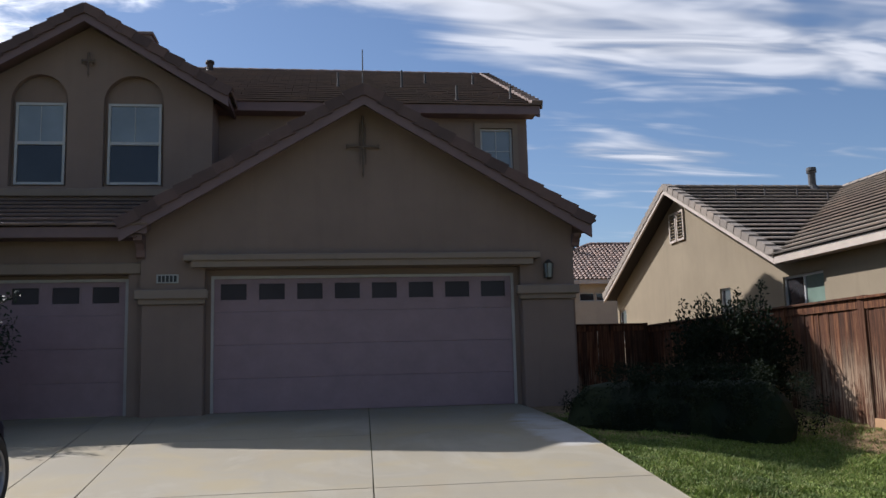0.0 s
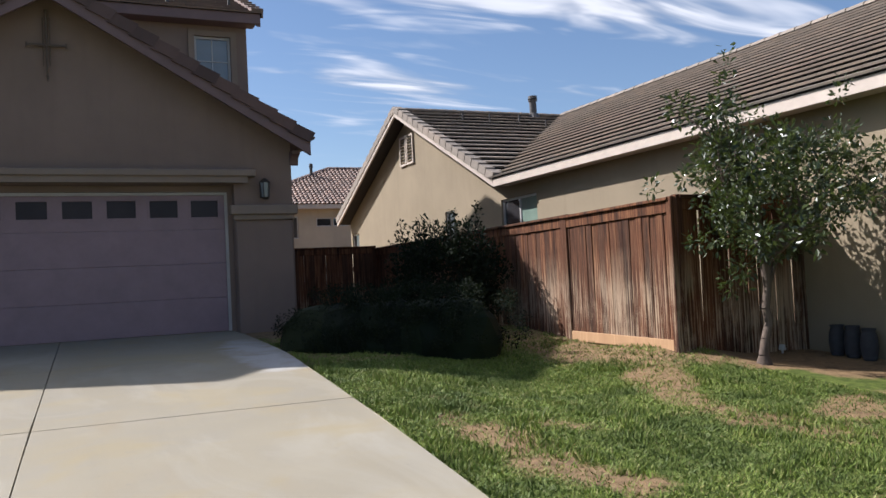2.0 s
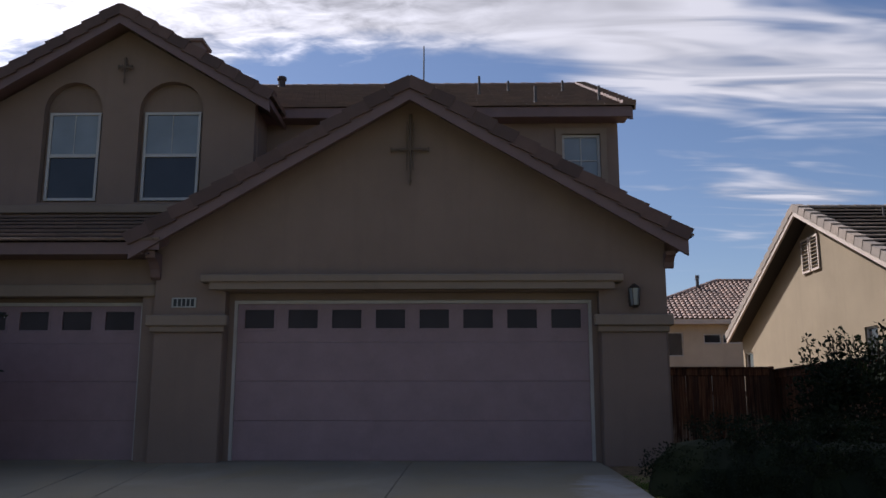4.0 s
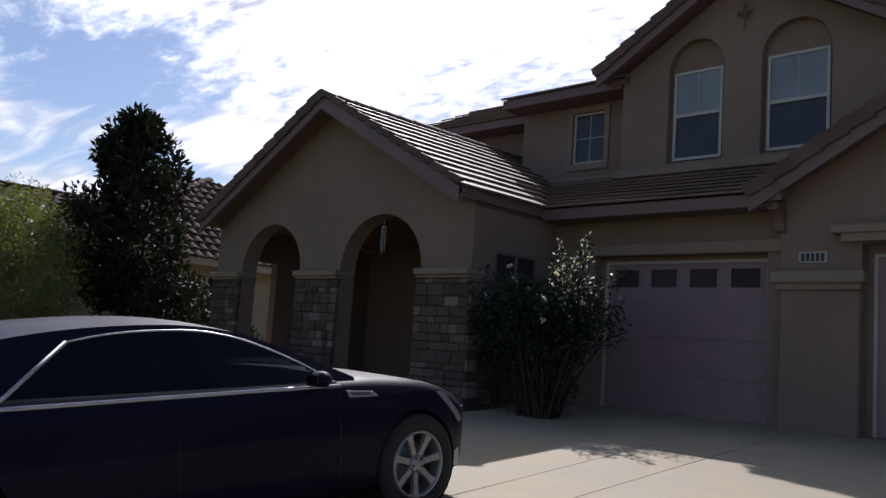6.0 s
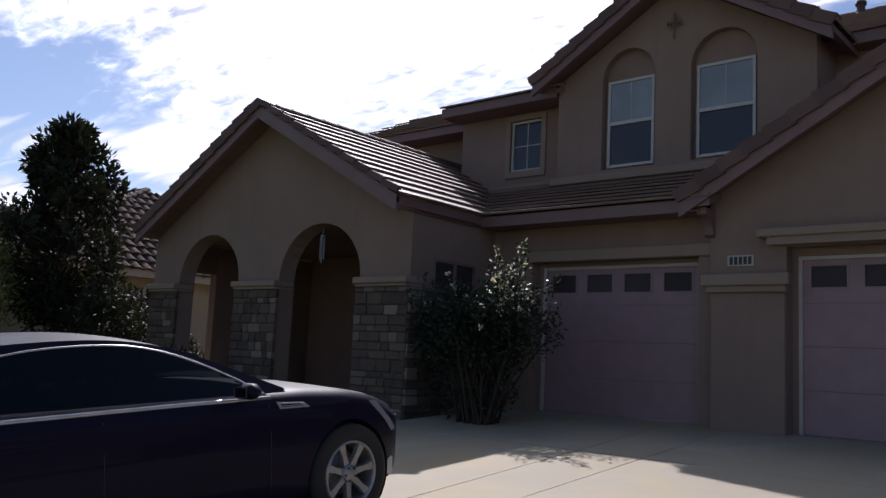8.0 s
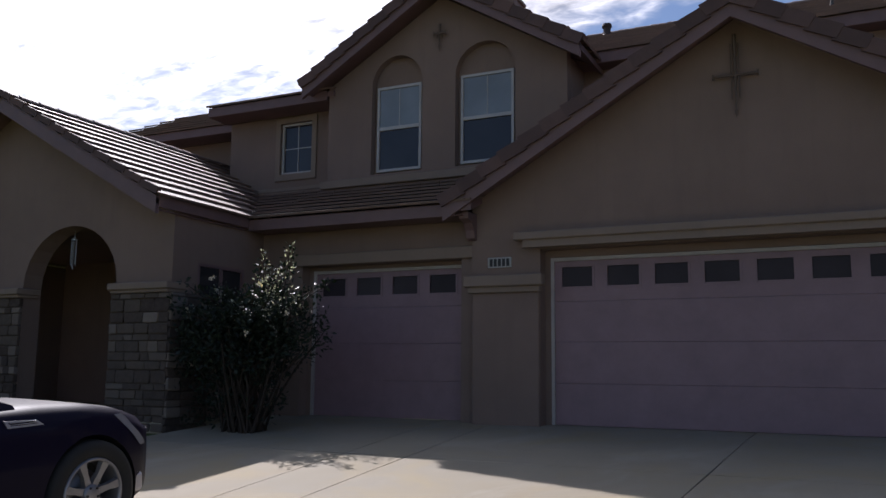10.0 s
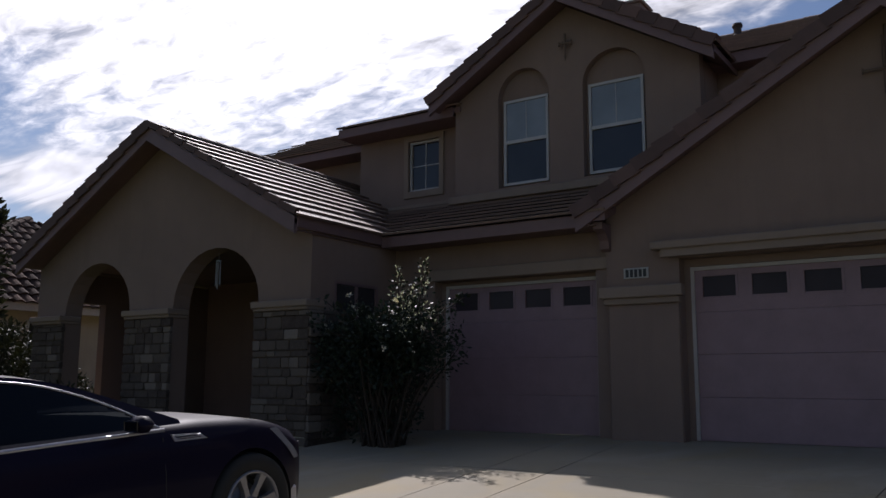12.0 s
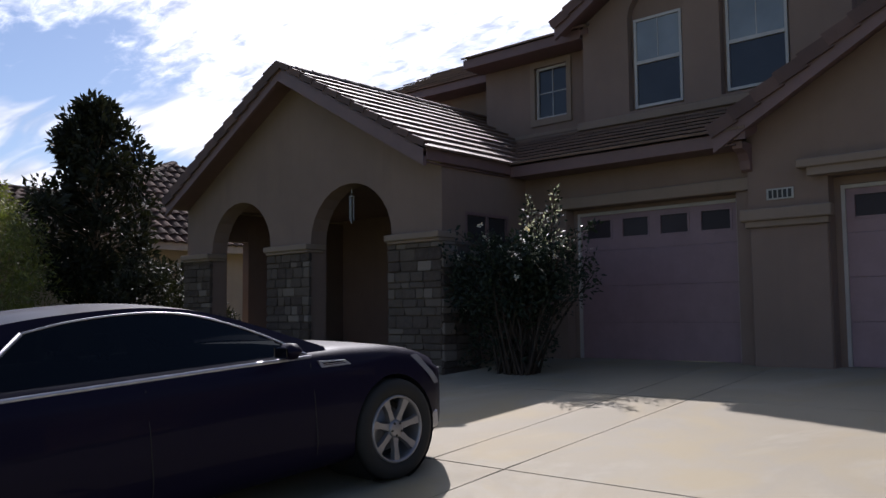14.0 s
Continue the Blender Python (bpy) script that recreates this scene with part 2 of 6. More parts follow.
def ground_mat():
    m = Mat("lawn and soil", 0.95, spec=0.15)
    tuft = m.noise(9, 4, 0.7)
    fine = m.noise(70, 3, 0.7)
    grass = m.ramp(m.grey(tuft, 0.3, 0.7), [(0, (0.039, 0.057, 0.011)), (1, (0.121, 0.150, 0.032))])
    soil = m.ramp(m.grey(fine, 0.3, 0.7), [(0, (0.143, 0.091, 0.047)), (1, (0.329, 0.221, 0.118))])
    clod = m.noise(6.0, 5, 0.7, dist=0.6)
    soil = m.mix(m.grey(clod, 0.48, 0.66, 0, 0.65), soil, (0.082, 0.056, 0.034))
    at = m.t.nodes.new("ShaderNodeAttribute")
    at.attribute_name = "soil"
    fac = m.grey(m.math("ADD", at.outputs["Fac"], m.grey(tuft, 0.25, 0.75, -0.35, 0.35)), 0.25, 0.75)
    return m.colour(m.mix(fac, grass, soil)).bump(tuft, 0.5, 0.04).m


def grass_blade():
    m = Mat("grass blades", 0.6, spec=0.3)
    r = m.island()
    n = m.noise(0.8, 5, 0.7, dist=0.5)
    col = m.ramp(r, [(0, (0.071, 0.093, 0.014)), (0.45, (0.155, 0.222, 0.028)), (0.8, (0.235, 0.280, 0.052)), (1, (0.33, 0.29, 0.12))])
    col = m.mix(m.grey(n, 0.48, 0.62, 0, 0.72), col, (0.051, 0.082, 0.014))
    m.b.inputs["Transmission Weight"].default_value = 0.0
    m.b.inputs["Subsurface Weight"].default_value = 0.0
    return m.colour(col).m


def wood(name, c, dark):
    m = Mat(name, 0.85, spec=0.2)
    g = m.noise(1.0, 6, 0.7, m.mapping((38, 38, 1.3)))
    wide = m.noise(1.0, 4, 0.6, m.mapping((6, 6, 0.9)))
    r = m.random()
    col = m.ramp(m.grey(g, 0.3, 0.72), [(0, dark), (0.55, c), (1, shade(c, 1.5))])
    col = m.mix(m.grey(wide, 0.45, 0.75, 0, 0.75), col, shade(dark, 0.75))
    col = m.mix(m.grey(r, 0, 1, 0, 0.45), col, (c[0] * 1.3, c[1] * 1.45, c[2] * 1.6))
    return m.colour(col).bump(g, 0.5, 0.006).m


def fence_wood():
    m = Mat("weathered redwood", 0.88, spec=0.2)
    g = m.noise(1.0, 6, 0.72, m.mapping((42, 42, 1.1)))
    wide = m.noise(1.0, 5, 0.65, m.mapping((5, 5, 0.7)))
    tone = m.noise(0.9, 4, 0.6)
    r = m.random()
    col = m.ramp(m.grey(g, 0.3, 0.72), [(0, (0.020, 0.008, 0.005)), (0.45, (0.125, 0.047, 0.021)), (1, (0.307, 0.154, 0.071))])
    col = m.mix(m.grey(r, 0.0, 1.0, 0.0, 0.75), col, (0.044, 0.023, 0.015))
    col = m.mix(m.grey(wide, 0.50, 0.66, 0, 0.85), col, (0.019, 0.009, 0.006))
    sep = m.t.nodes.new("ShaderNodeSeparateXYZ")
    m.link(m.pos, sep.inputs[0])
    # bleached grey where sprinklers and sun have stripped the stain
    low = m.grey(sep.outputs[2], 0.95, 0.05)
    bleach = m.math("MULTIPLY", m.grey(m.math("ADD", g, m.math("MULTIPLY", tone, 0.8)), 0.86, 1.04), low)
    col = m.mix(m.math("MINIMUM", m.math("MULTIPLY", bleach, 0.9), 0.9), col, (0.414, 0.314, 0.214))
    return m.colour(col).bump(g, 0.6, 0.007).m


def leaf(name, c, gloss=0.45, trans=0.25, spec=0.5):
    m = Mat(name, gloss, spec=spec)
    r = m.island()
    col = m.ramp(r, [(0, shade(c, 0.6)), (0.6, c), (1, (c[0] * 1.7, c[1] * 1.45, c[2] * 1.1))])
    m.colour(col)
    t = m.t.nodes.new("ShaderNodeBsdfTranslucent")
    m.link(m.mix(0.5, col, (c[0] * 2.2, c[1] * 2.2, c[2] * 0.8)), t.inputs[0])
    mixer = m.t.nodes.new("ShaderNodeMixShader")
    mixer.inputs[0].default_value = trans
    m.link(m.b.outputs[0], mixer.inputs[1])
    m.link(t.outputs[0], mixer.inputs[2])
    m.link(mixer.outputs[0], m.t.nodes["Material Output"].inputs[0])
    return m.m


def stone_mat():
    m = Mat("stacked stone", 0.9, spec=0.25)
    r = m.random()
    n = m.noise(14, 5, 0.65)
    f = m.noise(60, 3, 0.6)
    col = m.ramp(r, [(0, (0.058, 0.042, 0.035)), (0.45, (0.078, 0.059, 0.047)), (0.8, (0.105, 0.082, 0.065)), (1, (0.22, 0.18, 0.148))])
    col = m.mix(m.grey(n, 0.4, 0.75, 0, 0.45), col, (0.15, 0.12, 0.10))
    return m.colour(col).bump(f, 0.6, 0.01).m


def plain(name, c, rough=0.5, metal=0.0, spec=0.5):
    m = Mat(name, rough, metal, spec)
    n = m.noise(12, 4, 0.6)
    return m.colour(m.ramp(m.grey(n, 0.3, 0.7), [(0, shade(c, 0.85)), (1, shade(c, 1.1))])).m


def pane_mat(name, c, rough=0.04, spec=0.6):
    m = Mat(name, rough, 0.0, spec)
    n = m.noise(1.5, 3, 0.5)
    m.b.inputs["IOR"].default_value = 1.55
    return m.colour(m.ramp(n, [(0.3, shade(c, 0.8)), (0.7, shade(c, 1.15))])).bump(m.noise(2.0, 2, 0.5), 0.02, 0.01).m


def car_paint():
    m = Mat("midnight blue paint", 0.5, 0.0, 0.06)
    m.b.inputs["Coat Weight"].default_value = 0.10
    m.b.inputs["Coat Roughness"].default_value = 0.03
    n = m.noise(900, 1, 0.5)
    d = m.noise(2.5, 5, 0.6)
    col = m.mix(m.grey(d, 0.45, 0.8, 0, 0.25), m.ramp(n, [(0.3, (0.005, 0.004, 0.013)), (0.8, (0.011, 0.008, 0.026))]), (0.012, 0.010, 0.018))
    return m.colour(col).m


M_WALL = stucco("tan stucco", (0.212, 0.152, 0.122))
M_TRIM = stucco("stucco trim", (0.24, 0.182, 0.140), 0.2)
M_FASCIA = painted("mauve fascia paint", (0.162, 0.099, 0.094))
M_TILE = roof_tile("brown concrete roof tile", (0.168, 0.113, 0.090), 0.14, 0.62, 0.6)
M_EDGE = roof_tile("dark brown edge tile", (0.115, 0.074, 0.066), 0.25, 0.8, 0.3)
M_DOOR = painted("mauve door paint", (0.258, 0.168, 0.180), 0.5)
M_WHITE = painted("white vinyl", (0.44, 0.42, 0.40), 0.4)
M_STOP = painted("beige weather strip", (0.42, 0.38, 0.35), 0.5)
M_GLASS = pane_mat("window glass", (0.030, 0.029, 0.031), 0.04, 0.45)
M_SHADE = pane_mat("glass over drawn blind", (0.20, 0.22, 0.23), 0.12)
M_BLIND = pane_mat("glass over a pale green blind", (0.20, 0.27, 0.22), 0.1)
M_DOORGLASS = pane_mat("tinted door glass", (0.045, 0.036, 0.040), 0.15, 0.08)
M_IRON = plain("brown wrought iron", (0.055, 0.043, 0.035), 0.6, 0.3)
M_CONC = concrete()
M_GROUND = ground_mat()
M_BLADE = grass_blade()
M_STRAW = leaf("dry straw blades", (0.214, 0.157, 0.086), 0.8, 0.2, 0.2)
M_STONE = stone_mat()
M_MORTAR = stucco("brown mortar", (0.092, 0.071, 0.057))
M_FENCE = fence_wood()
M_KICK = wood("new pine board", (0.371, 0.221, 0.114), (0.34, 0.18, 0.09))
M_NWALL = stucco("sand stucco", (0.264, 0.212, 0.143))
M_NTRIM = painted("cream trim paint", (0.514, 0.429, 0.357))
M_NTILE = roof_tile("grey brown roof tile", (0.257, 0.218, 0.182), 0.12, 0.85, 0.25)
M_BWALL = stucco("cream stucco", (0.429, 0.357, 0.271))
M_STILE = roof_tile("terracotta barrel tile", (0.214, 0.139, 0.107), 0.4)
M_LTILE = roof_tile("brown barrel tile", (0.071, 0.047, 0.039), 0.4, 0.95, 0.1)
M_LEAF = leaf("tree leaf", (0.046, 0.064, 0.022), 0.28, 0.28, 0.6)
M_LEAFDARK = leaf("dark glossy leaf", (0.020, 0.023, 0.013), 0.62, 0.10, 0.2)
# near-white base colour stands in for sun glinting on glossy shrub leaves
M_GLINTLEAF = leaf("new leaf whitened as sun glint", (0.368, 0.384, 0.400), 0.12, 0.4)
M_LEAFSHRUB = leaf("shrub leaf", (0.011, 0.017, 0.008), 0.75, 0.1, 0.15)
M_BAMBOO = leaf("bamboo leaf", (0.092, 0.108, 0.026), 0.5, 0.36)
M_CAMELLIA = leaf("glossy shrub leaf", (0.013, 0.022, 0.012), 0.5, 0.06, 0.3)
M_FLOWER = leaf("white blossom", (0.600, 0.560, 0.544), 0.6, 0.3)
M_BARK = wood("tree bark", (0.24, 0.17, 0.12), (0.08, 0.055, 0.04))
M_TREEBARK = wood("pale smooth bark", (0.121, 0.089, 0.068), (0.055, 0.04, 0.03))
M_STEM = wood("dark shrub stem", (0.05, 0.036, 0.026), (0.02, 0.015, 0.011))
M_PIPE = plain("weathered grey pipe", (0.085, 0.08, 0.078), 0.75, 0.0, 0.3)
M_UNDERLAY = plain("dark roof underlay", (0.03, 0.026, 0.024), 0.9)
M_ORNAMENT = plain("weathered brown iron", (0.125, 0.094, 0.076), 0.8, 0.0, 0.2)
M_PAINT = car_paint()
M_CHROME = plain("chrome", (0.78, 0.78, 0.80), 0.12, 1.0)
M_BRIGHT = plain("satin bright trim", (0.42, 0.42, 0.47), 0.35, 0.7)
M_ALLOY = plain("painted alloy", (0.27, 0.265, 0.28), 0.4, 0.6)
M_RUBBER = plain("tyre rubber", (0.012, 0.012, 0.012), 0.8)
M_BLACK = plain("black plastic", (0.010, 0.010, 0.011), 0.5)
M_CARGLASS = pane_mat("privacy glass", (0.006, 0.006, 0.010), 0.02, 0.45)
def tinted_glass():
    """Thin dark glass: part of the light passes, the rest is mirrored by its angle."""
    m = bpy.data.materials.new("tinted side glass")
    m.use_nodes = True
    t = m.node_tree
    clear = t.nodes.new("ShaderNodeBsdfTransparent")
    clear.inputs[0].default_value = (0.09, 0.10, 0.10, 1)
    gloss = t.nodes.new("ShaderNodeBsdfGlossy")
    gloss.inputs["Roughness"].default_value = 0.02
    fresnel = t.nodes.new("ShaderNodeFresnel")
    fresnel.inputs["IOR"].default_value = 1.4
    mixer = t.nodes.new("ShaderNodeMixShader")
    t.links.new(fresnel.outputs[0], mixer.inputs[0])
    t.links.new(clear.outputs[0], mixer.inputs[1])
    t.links.new(gloss.outputs[0], mixer.inputs[2])
    t.links.new(mixer.outputs[0], t.nodes["Material Output"].inputs[0])
    return m


M_TINT = tinted_glass()
M_SEAT = plain("grey seat leather", (0.09, 0.085, 0.08), 0.6)
M_LAMP = pane_mat("clear lamp lens", (0.22, 0.22, 0.24), 0.08)
M_STEEL = plain("galvanised steel", (0.32, 0.32, 0.33), 0.45, 0.8)
M_PLATE = painted("dull white plate", (0.36, 0.35, 0.32), 0.5)
M_INK = plain("black lettering", (0.015, 0.015, 0.015), 0.5)


# ---- building helpers ----
def link_mesh(name, verts, faces, mat, parent=None, label="", smooth=False):
    me = bpy.data.meshes.new(name)
    me.from_pydata([tuple(v) for v in verts], [], faces)
    me.update()
    me.materials.append(mat)
    if smooth:
        for p in me.polygons:
            p.use_smooth = True
    ob = new(name, me)
    if parent:
        ob.parent = parent
    if label:
        ob["label"] = label
    return ob


def part(name, bm, mat, parent=None, label="", smooth=False):
    bmesh.ops.recalc_face_normals(bm, faces=bm.faces)
    me = bpy.data.meshes.new(name)
    bm.to_mesh(me)
    bm.free()
    me.materials.append(mat)
    if smooth:
        for p in me.polygons:
            p.use_smooth = True
    ob = new(name, me)
    if parent:
        ob.parent = parent
    if label:
        ob["label"] = label
    return ob


def share(name, ob, m, parent):
    """Another object on the same mesh."""
    o = new(name, ob.data)
    o.parent = parent
    o.matrix_basis = m
    return o


def empty(name, label, category, group="", at=(0, 0, 0)):
    e = new(name)
    e.location = at
    e.empty_display_size = 0.2
    return tagged(e, label, category, group)


def box(bm, x0, x1, y0, y1, z0, z1, bevel=0.0):
    r = bmesh.ops.create_cube(bm, size=1.0)
    vs = r["verts"]
    for v in vs:
        v.co = ((x0 + x1) / 2 + v.co.x * (x1 - x0), (y0 + y1) / 2 + v.co.y * (y1 - y0), (z0 + z1) / 2 + v.co.z * (z1 - z0))
    if bevel:
        es = list({e for v in vs for e in v.link_edges})
        bmesh.ops.bevel(bm, geom=es, offset=bevel, segments=1, affect="EDGES")
    return vs


def boxed(name, x0, x1, y0, y1, z0, z1, mat, parent=None, label="", bevel=0.006):
    bm = bmesh.new()
    box(bm, x0, x1, y0, y1, z0, z1, bevel)
    return part(name, bm, mat, parent, label)


def slab(loops, place, depth):
    """A plate with holes: loops of (u, v), the outer one first; place(u, v) gives the face, depth the way through."""
    bm = bmesh.new()
    d = Vector(depth)
    edges, rings = [], []
    for loop in loops:
        vs = [bm.verts.new(place(u, v)) for u, v in loop]
        rings.append(vs)
        edges += [bm.edges.new((vs[i], vs[(i + 1) % len(vs)])) for i in range(len(vs))]
    bmesh.ops.triangle_fill(bm, edges=edges, use_beauty=True)
    front = list(bm.faces)
    back = {v: bm.verts.new(v.co + d) for ring in rings for v in ring}
    for f in front:
        bm.faces.new([back[v] for v in reversed(f.verts)])
    for ring in rings:
        for i in range(len(ring)):
            a, b = ring[i], ring[(i + 1) % len(ring)]
            bm.faces.new((a, b, back[b], back[a]))
    return bm


def rect(u0, u1, v0, v1):
    return [(u0, v0), (u1, v0), (u1, v1), (u0, v1)]


def arch(u0, u1, v0, spring, top, n=14):
    c, r, h = (u0 + u1) / 2, (u1 - u0) / 2, top - spring
    pts = [(u0, v0), (u1, v0)]
    pts += [(c + r * math.cos(math.pi * i / n), spring + h * math.sin(math.pi * i / n)) for i in range(n + 1)]
    return pts


def tube(bm, p0, p1, r0, r1=None, n=8, cap=True):
    """A tapered round bar from p0 to p1."""
    p0, p1 = Vector(p0), Vector(p1)
    r1 = r0 if r1 is None else r1
    q = (p1 - p0).to_track_quat("Z", "Y")
    rings = []
    for p, r in ((p0, r0), (p1, r1)):
        rings.append([bm.verts.new(p + q @ Vector((r * math.cos(2 * math.pi * i / n), r * math.sin(2 * math.pi * i / n), 0))) for i in range(n)])
    for i in range(n):
        j = (i + 1) % n
        bm.faces.new((rings[0][i], rings[0][j], rings[1][j], rings[1][i]))
    if cap:
        bm.faces.new(list(reversed(rings[0])))
        bm.faces.new(rings[1])


def grade(x, y):
    """Height of the ground: level pads, a drive that falls to the street, a lawn that falls to one side."""
    z = float(np.interp(y, [-17.0, -10.5, -6.6, 0.0], [-1.08, -0.767, -0.4356, 0.0]))
    if x > 5:
        z -= min(0.10, 0.025 * (x - 5))
        # a shallow swale in the lawn
        z -= 0.20 * math.exp(-((x - 7.3) / 1.2) ** 2 - ((y + 5.3) / 1.5) ** 2)
        # soil banked up against the fence corner
        z += 0.18 * math.exp(-((x - 9.2) / 0.7) ** 2 - ((y + 5.2) / 1.1) ** 2)
    return z


# ---- ground, lawn and drive ----
def drive_edge(y):
    return float(np.interp(y, [-17, -9.5, -2.66, 0.3], [4.30, 4.64, 5.06, 4.96]))


DRIVE_LINES = [lambda y: -4.45, lambda y: -1.6 - 0.09 * y, lambda y: -0.80 - 0.07 * y, lambda y: 2.45 + 0.04 * y, drive_edge]
DRIVE_CUTS = [0.34, -2.75, -5.95, -9.35, -12.8, -16.9]


BARE = ((5.45, -8.1, 1.3, 0.36, -86, 1.05), (6.0, -7.5, 0.5, 0.22, -60, 0.7), (8.3, -5.9, 1.15, 0.42, 62, 1.0), (7.85, -6.75, 0.75, 0.32, 65, 1.0), (7.85, -8.25, 1.0, 0.42, -70, 1.0), (8.9, -8.0, 0.8, 0.4, 10, 0.7), (7.2, -10.2, 0.8, 0.3, -40, 0.6), (5.6, -6.1, 0.8, 0.14, -72, 0.65))


def soil_at(x, y):
    """How far the soil shows through: along the fence, under the shrubs and tree, and in worn patches of the lawn."""
    k = (x + 0.30 * y - 6.62 - max(0.0, -5.2 - y) * 0.55) / 0.40
    for cx, cy, a, b, turn, w in BARE:
        c, s = math.cos(radians(turn)), math.sin(radians(turn))
        u, v = (x - cx) * c + (y - cy) * s, -(x - cx) * s + (y - cy) * c
        k = max(k, 0.85 * w * (1.4 - (u / a) ** 2 - (v / b) ** 2))
    if y > -3.9 + 0.2 * (x - 5):
        k = max(k, 0.8)
    k += 0.8 * noise.noise(Vector((x * 1.3, y * 1.3, 4.0))) + 0.7 * noise.noise(Vector((x * 3.7, y * 3.7, 9.0)))
    return min(max(k, 0.0), 1.0)


def ground_sheet():
    xs = np.concatenate([np.linspace(-400, -44, 10), np.arange(-40, 4.2, 0.8), np.arange(4.2, 11.2, 0.16), np.arange(11.2, 40, 0.8), np.linspace(44, 400, 10)])
    ys = np.concatenate([np.linspace(-400, -44, 10), np.arange(-40, -12, 0.8), np.arange(-12, -1.0, 0.16), np.arange(-1.0, 40, 0.8), np.linspace(44, 400, 10)])
    verts, faces, soil, n = [], [], [], len(xs)
    for y in ys:
        for x in xs:
            z = grade(x, y) - 0.05
            if x > drive_edge(min(max(y, -17), 0)) + 0.05 and -14 < y < 3:
                z += 0.028 + 0.03 * noise.noise(Vector((x * 0.9, y * 0.9, 0)))
            verts.append((x, y, z))
            soil.append(soil_at(x, y) if 4 < x < 12 and -13 < y < 1 else (0.9 if x > 5 and y > -6 else 0.32 + 0.5 * noise.noise(Vector((x * 0.3, y * 0.3, 2.0)))))
    for j in range(len(ys) - 1):
        for i in range(n - 1):
            faces.append((j * n + i, j * n + i + 1, (j + 1) * n + i + 1, (j + 1) * n + i))
    g = link_mesh("ground", verts, faces, M_GROUND, smooth=True)
    g.data.attributes.new("soil", "FLOAT", "POINT").data.foreach_set("value", soil)
    return tagged(g, "patchy green lawn with bare brown soil", "ground", kind="structure")


def driveway():
    drive = tagged(new("driveway"), "pale concrete driveway with scored joints, stained in places", "driveway", kind="structure")
    gap = 0.005
    for j in range(len(DRIVE_CUTS) - 1):
        ya, yb = DRIVE_CUTS[j] - gap, DRIVE_CUTS[j + 1] + gap
        for i in range(len(DRIVE_LINES) - 1):
            le, ri = DRIVE_LINES[i], DRIVE_LINES[i + 1]
            bm = bmesh.new()
            steps = 5
            ring = [(le(y) + gap, y) for y in np.linspace(ya, yb, steps)] + [(ri(y) - gap, y) for y in np.linspace(yb, ya, steps)]
            top = [bm.verts.new((x, y, grade(0, y))) for x, y in ring]
            low = [bm.verts.new((x, y, grade(0, y) - 0.12)) for x, y in ring]
            f = bm.faces.new(top)
            k = len(ring)
            for q in range(k):
                bm.faces.new((top[q], low[q], low[(q + 1) % k], top[(q + 1) % k]))
            bmesh.ops.bevel(bm, geom=[e for e in f.edges], offset=0.006, segments=1, affect="EDGES")
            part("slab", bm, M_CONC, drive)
    return drive


ground_sheet()
driveway()


# ---- roofs ----
def along(poly, v):
    """Span of u in which a polygon in (u, v) covers height v."""
    us = []
    for i in range(len(poly)):
        (u0, v0), (u1, v1) = poly[i], poly[(i + 1) % len(poly)]
        if (v0 - v) * (v1 - v) <= 0 and abs(v1 - v0) > 1e-9:
            us.append(u0 + (u1 - u0) * (v - v0) / (v1 - v0))
    return (min(us), max(us)) if len(us) > 1 else None


TILE_W, TILE_H = 0.33, 0.345


def tile_geometry(u0, u1, v0, v1, thick=0.058, arc=0.0, steps=1):
    """A roof tile in slope coordinates (across, up the slope, out): thick at its foot, thin at its head."""
    verts, faces = [], []
    for k in range(steps + 1):
        s = k / steps
        u, lift = u0 + (u1 - u0) * s, arc * math.sin(math.pi * s)
        verts += [(u, v0, max(0.034, thick - 0.018) + lift * 0.8), (u, v0, 0.016 + thick + lift), (u, v1, 0.018 + lift), (u, v1, 0.0)]
    for k in range(steps):
        a, b = 4 * k, 4 * k + 4
        faces += [(a, a + 1, b + 1, b), (a + 1, a + 2, b + 2, b + 1), (a + 2, a + 3, b + 3, b + 2)]
    e = 4 * steps
    faces += [(0, 3, 2, 1), (e, e + 1, e + 2, e + 3)]
    return verts, faces


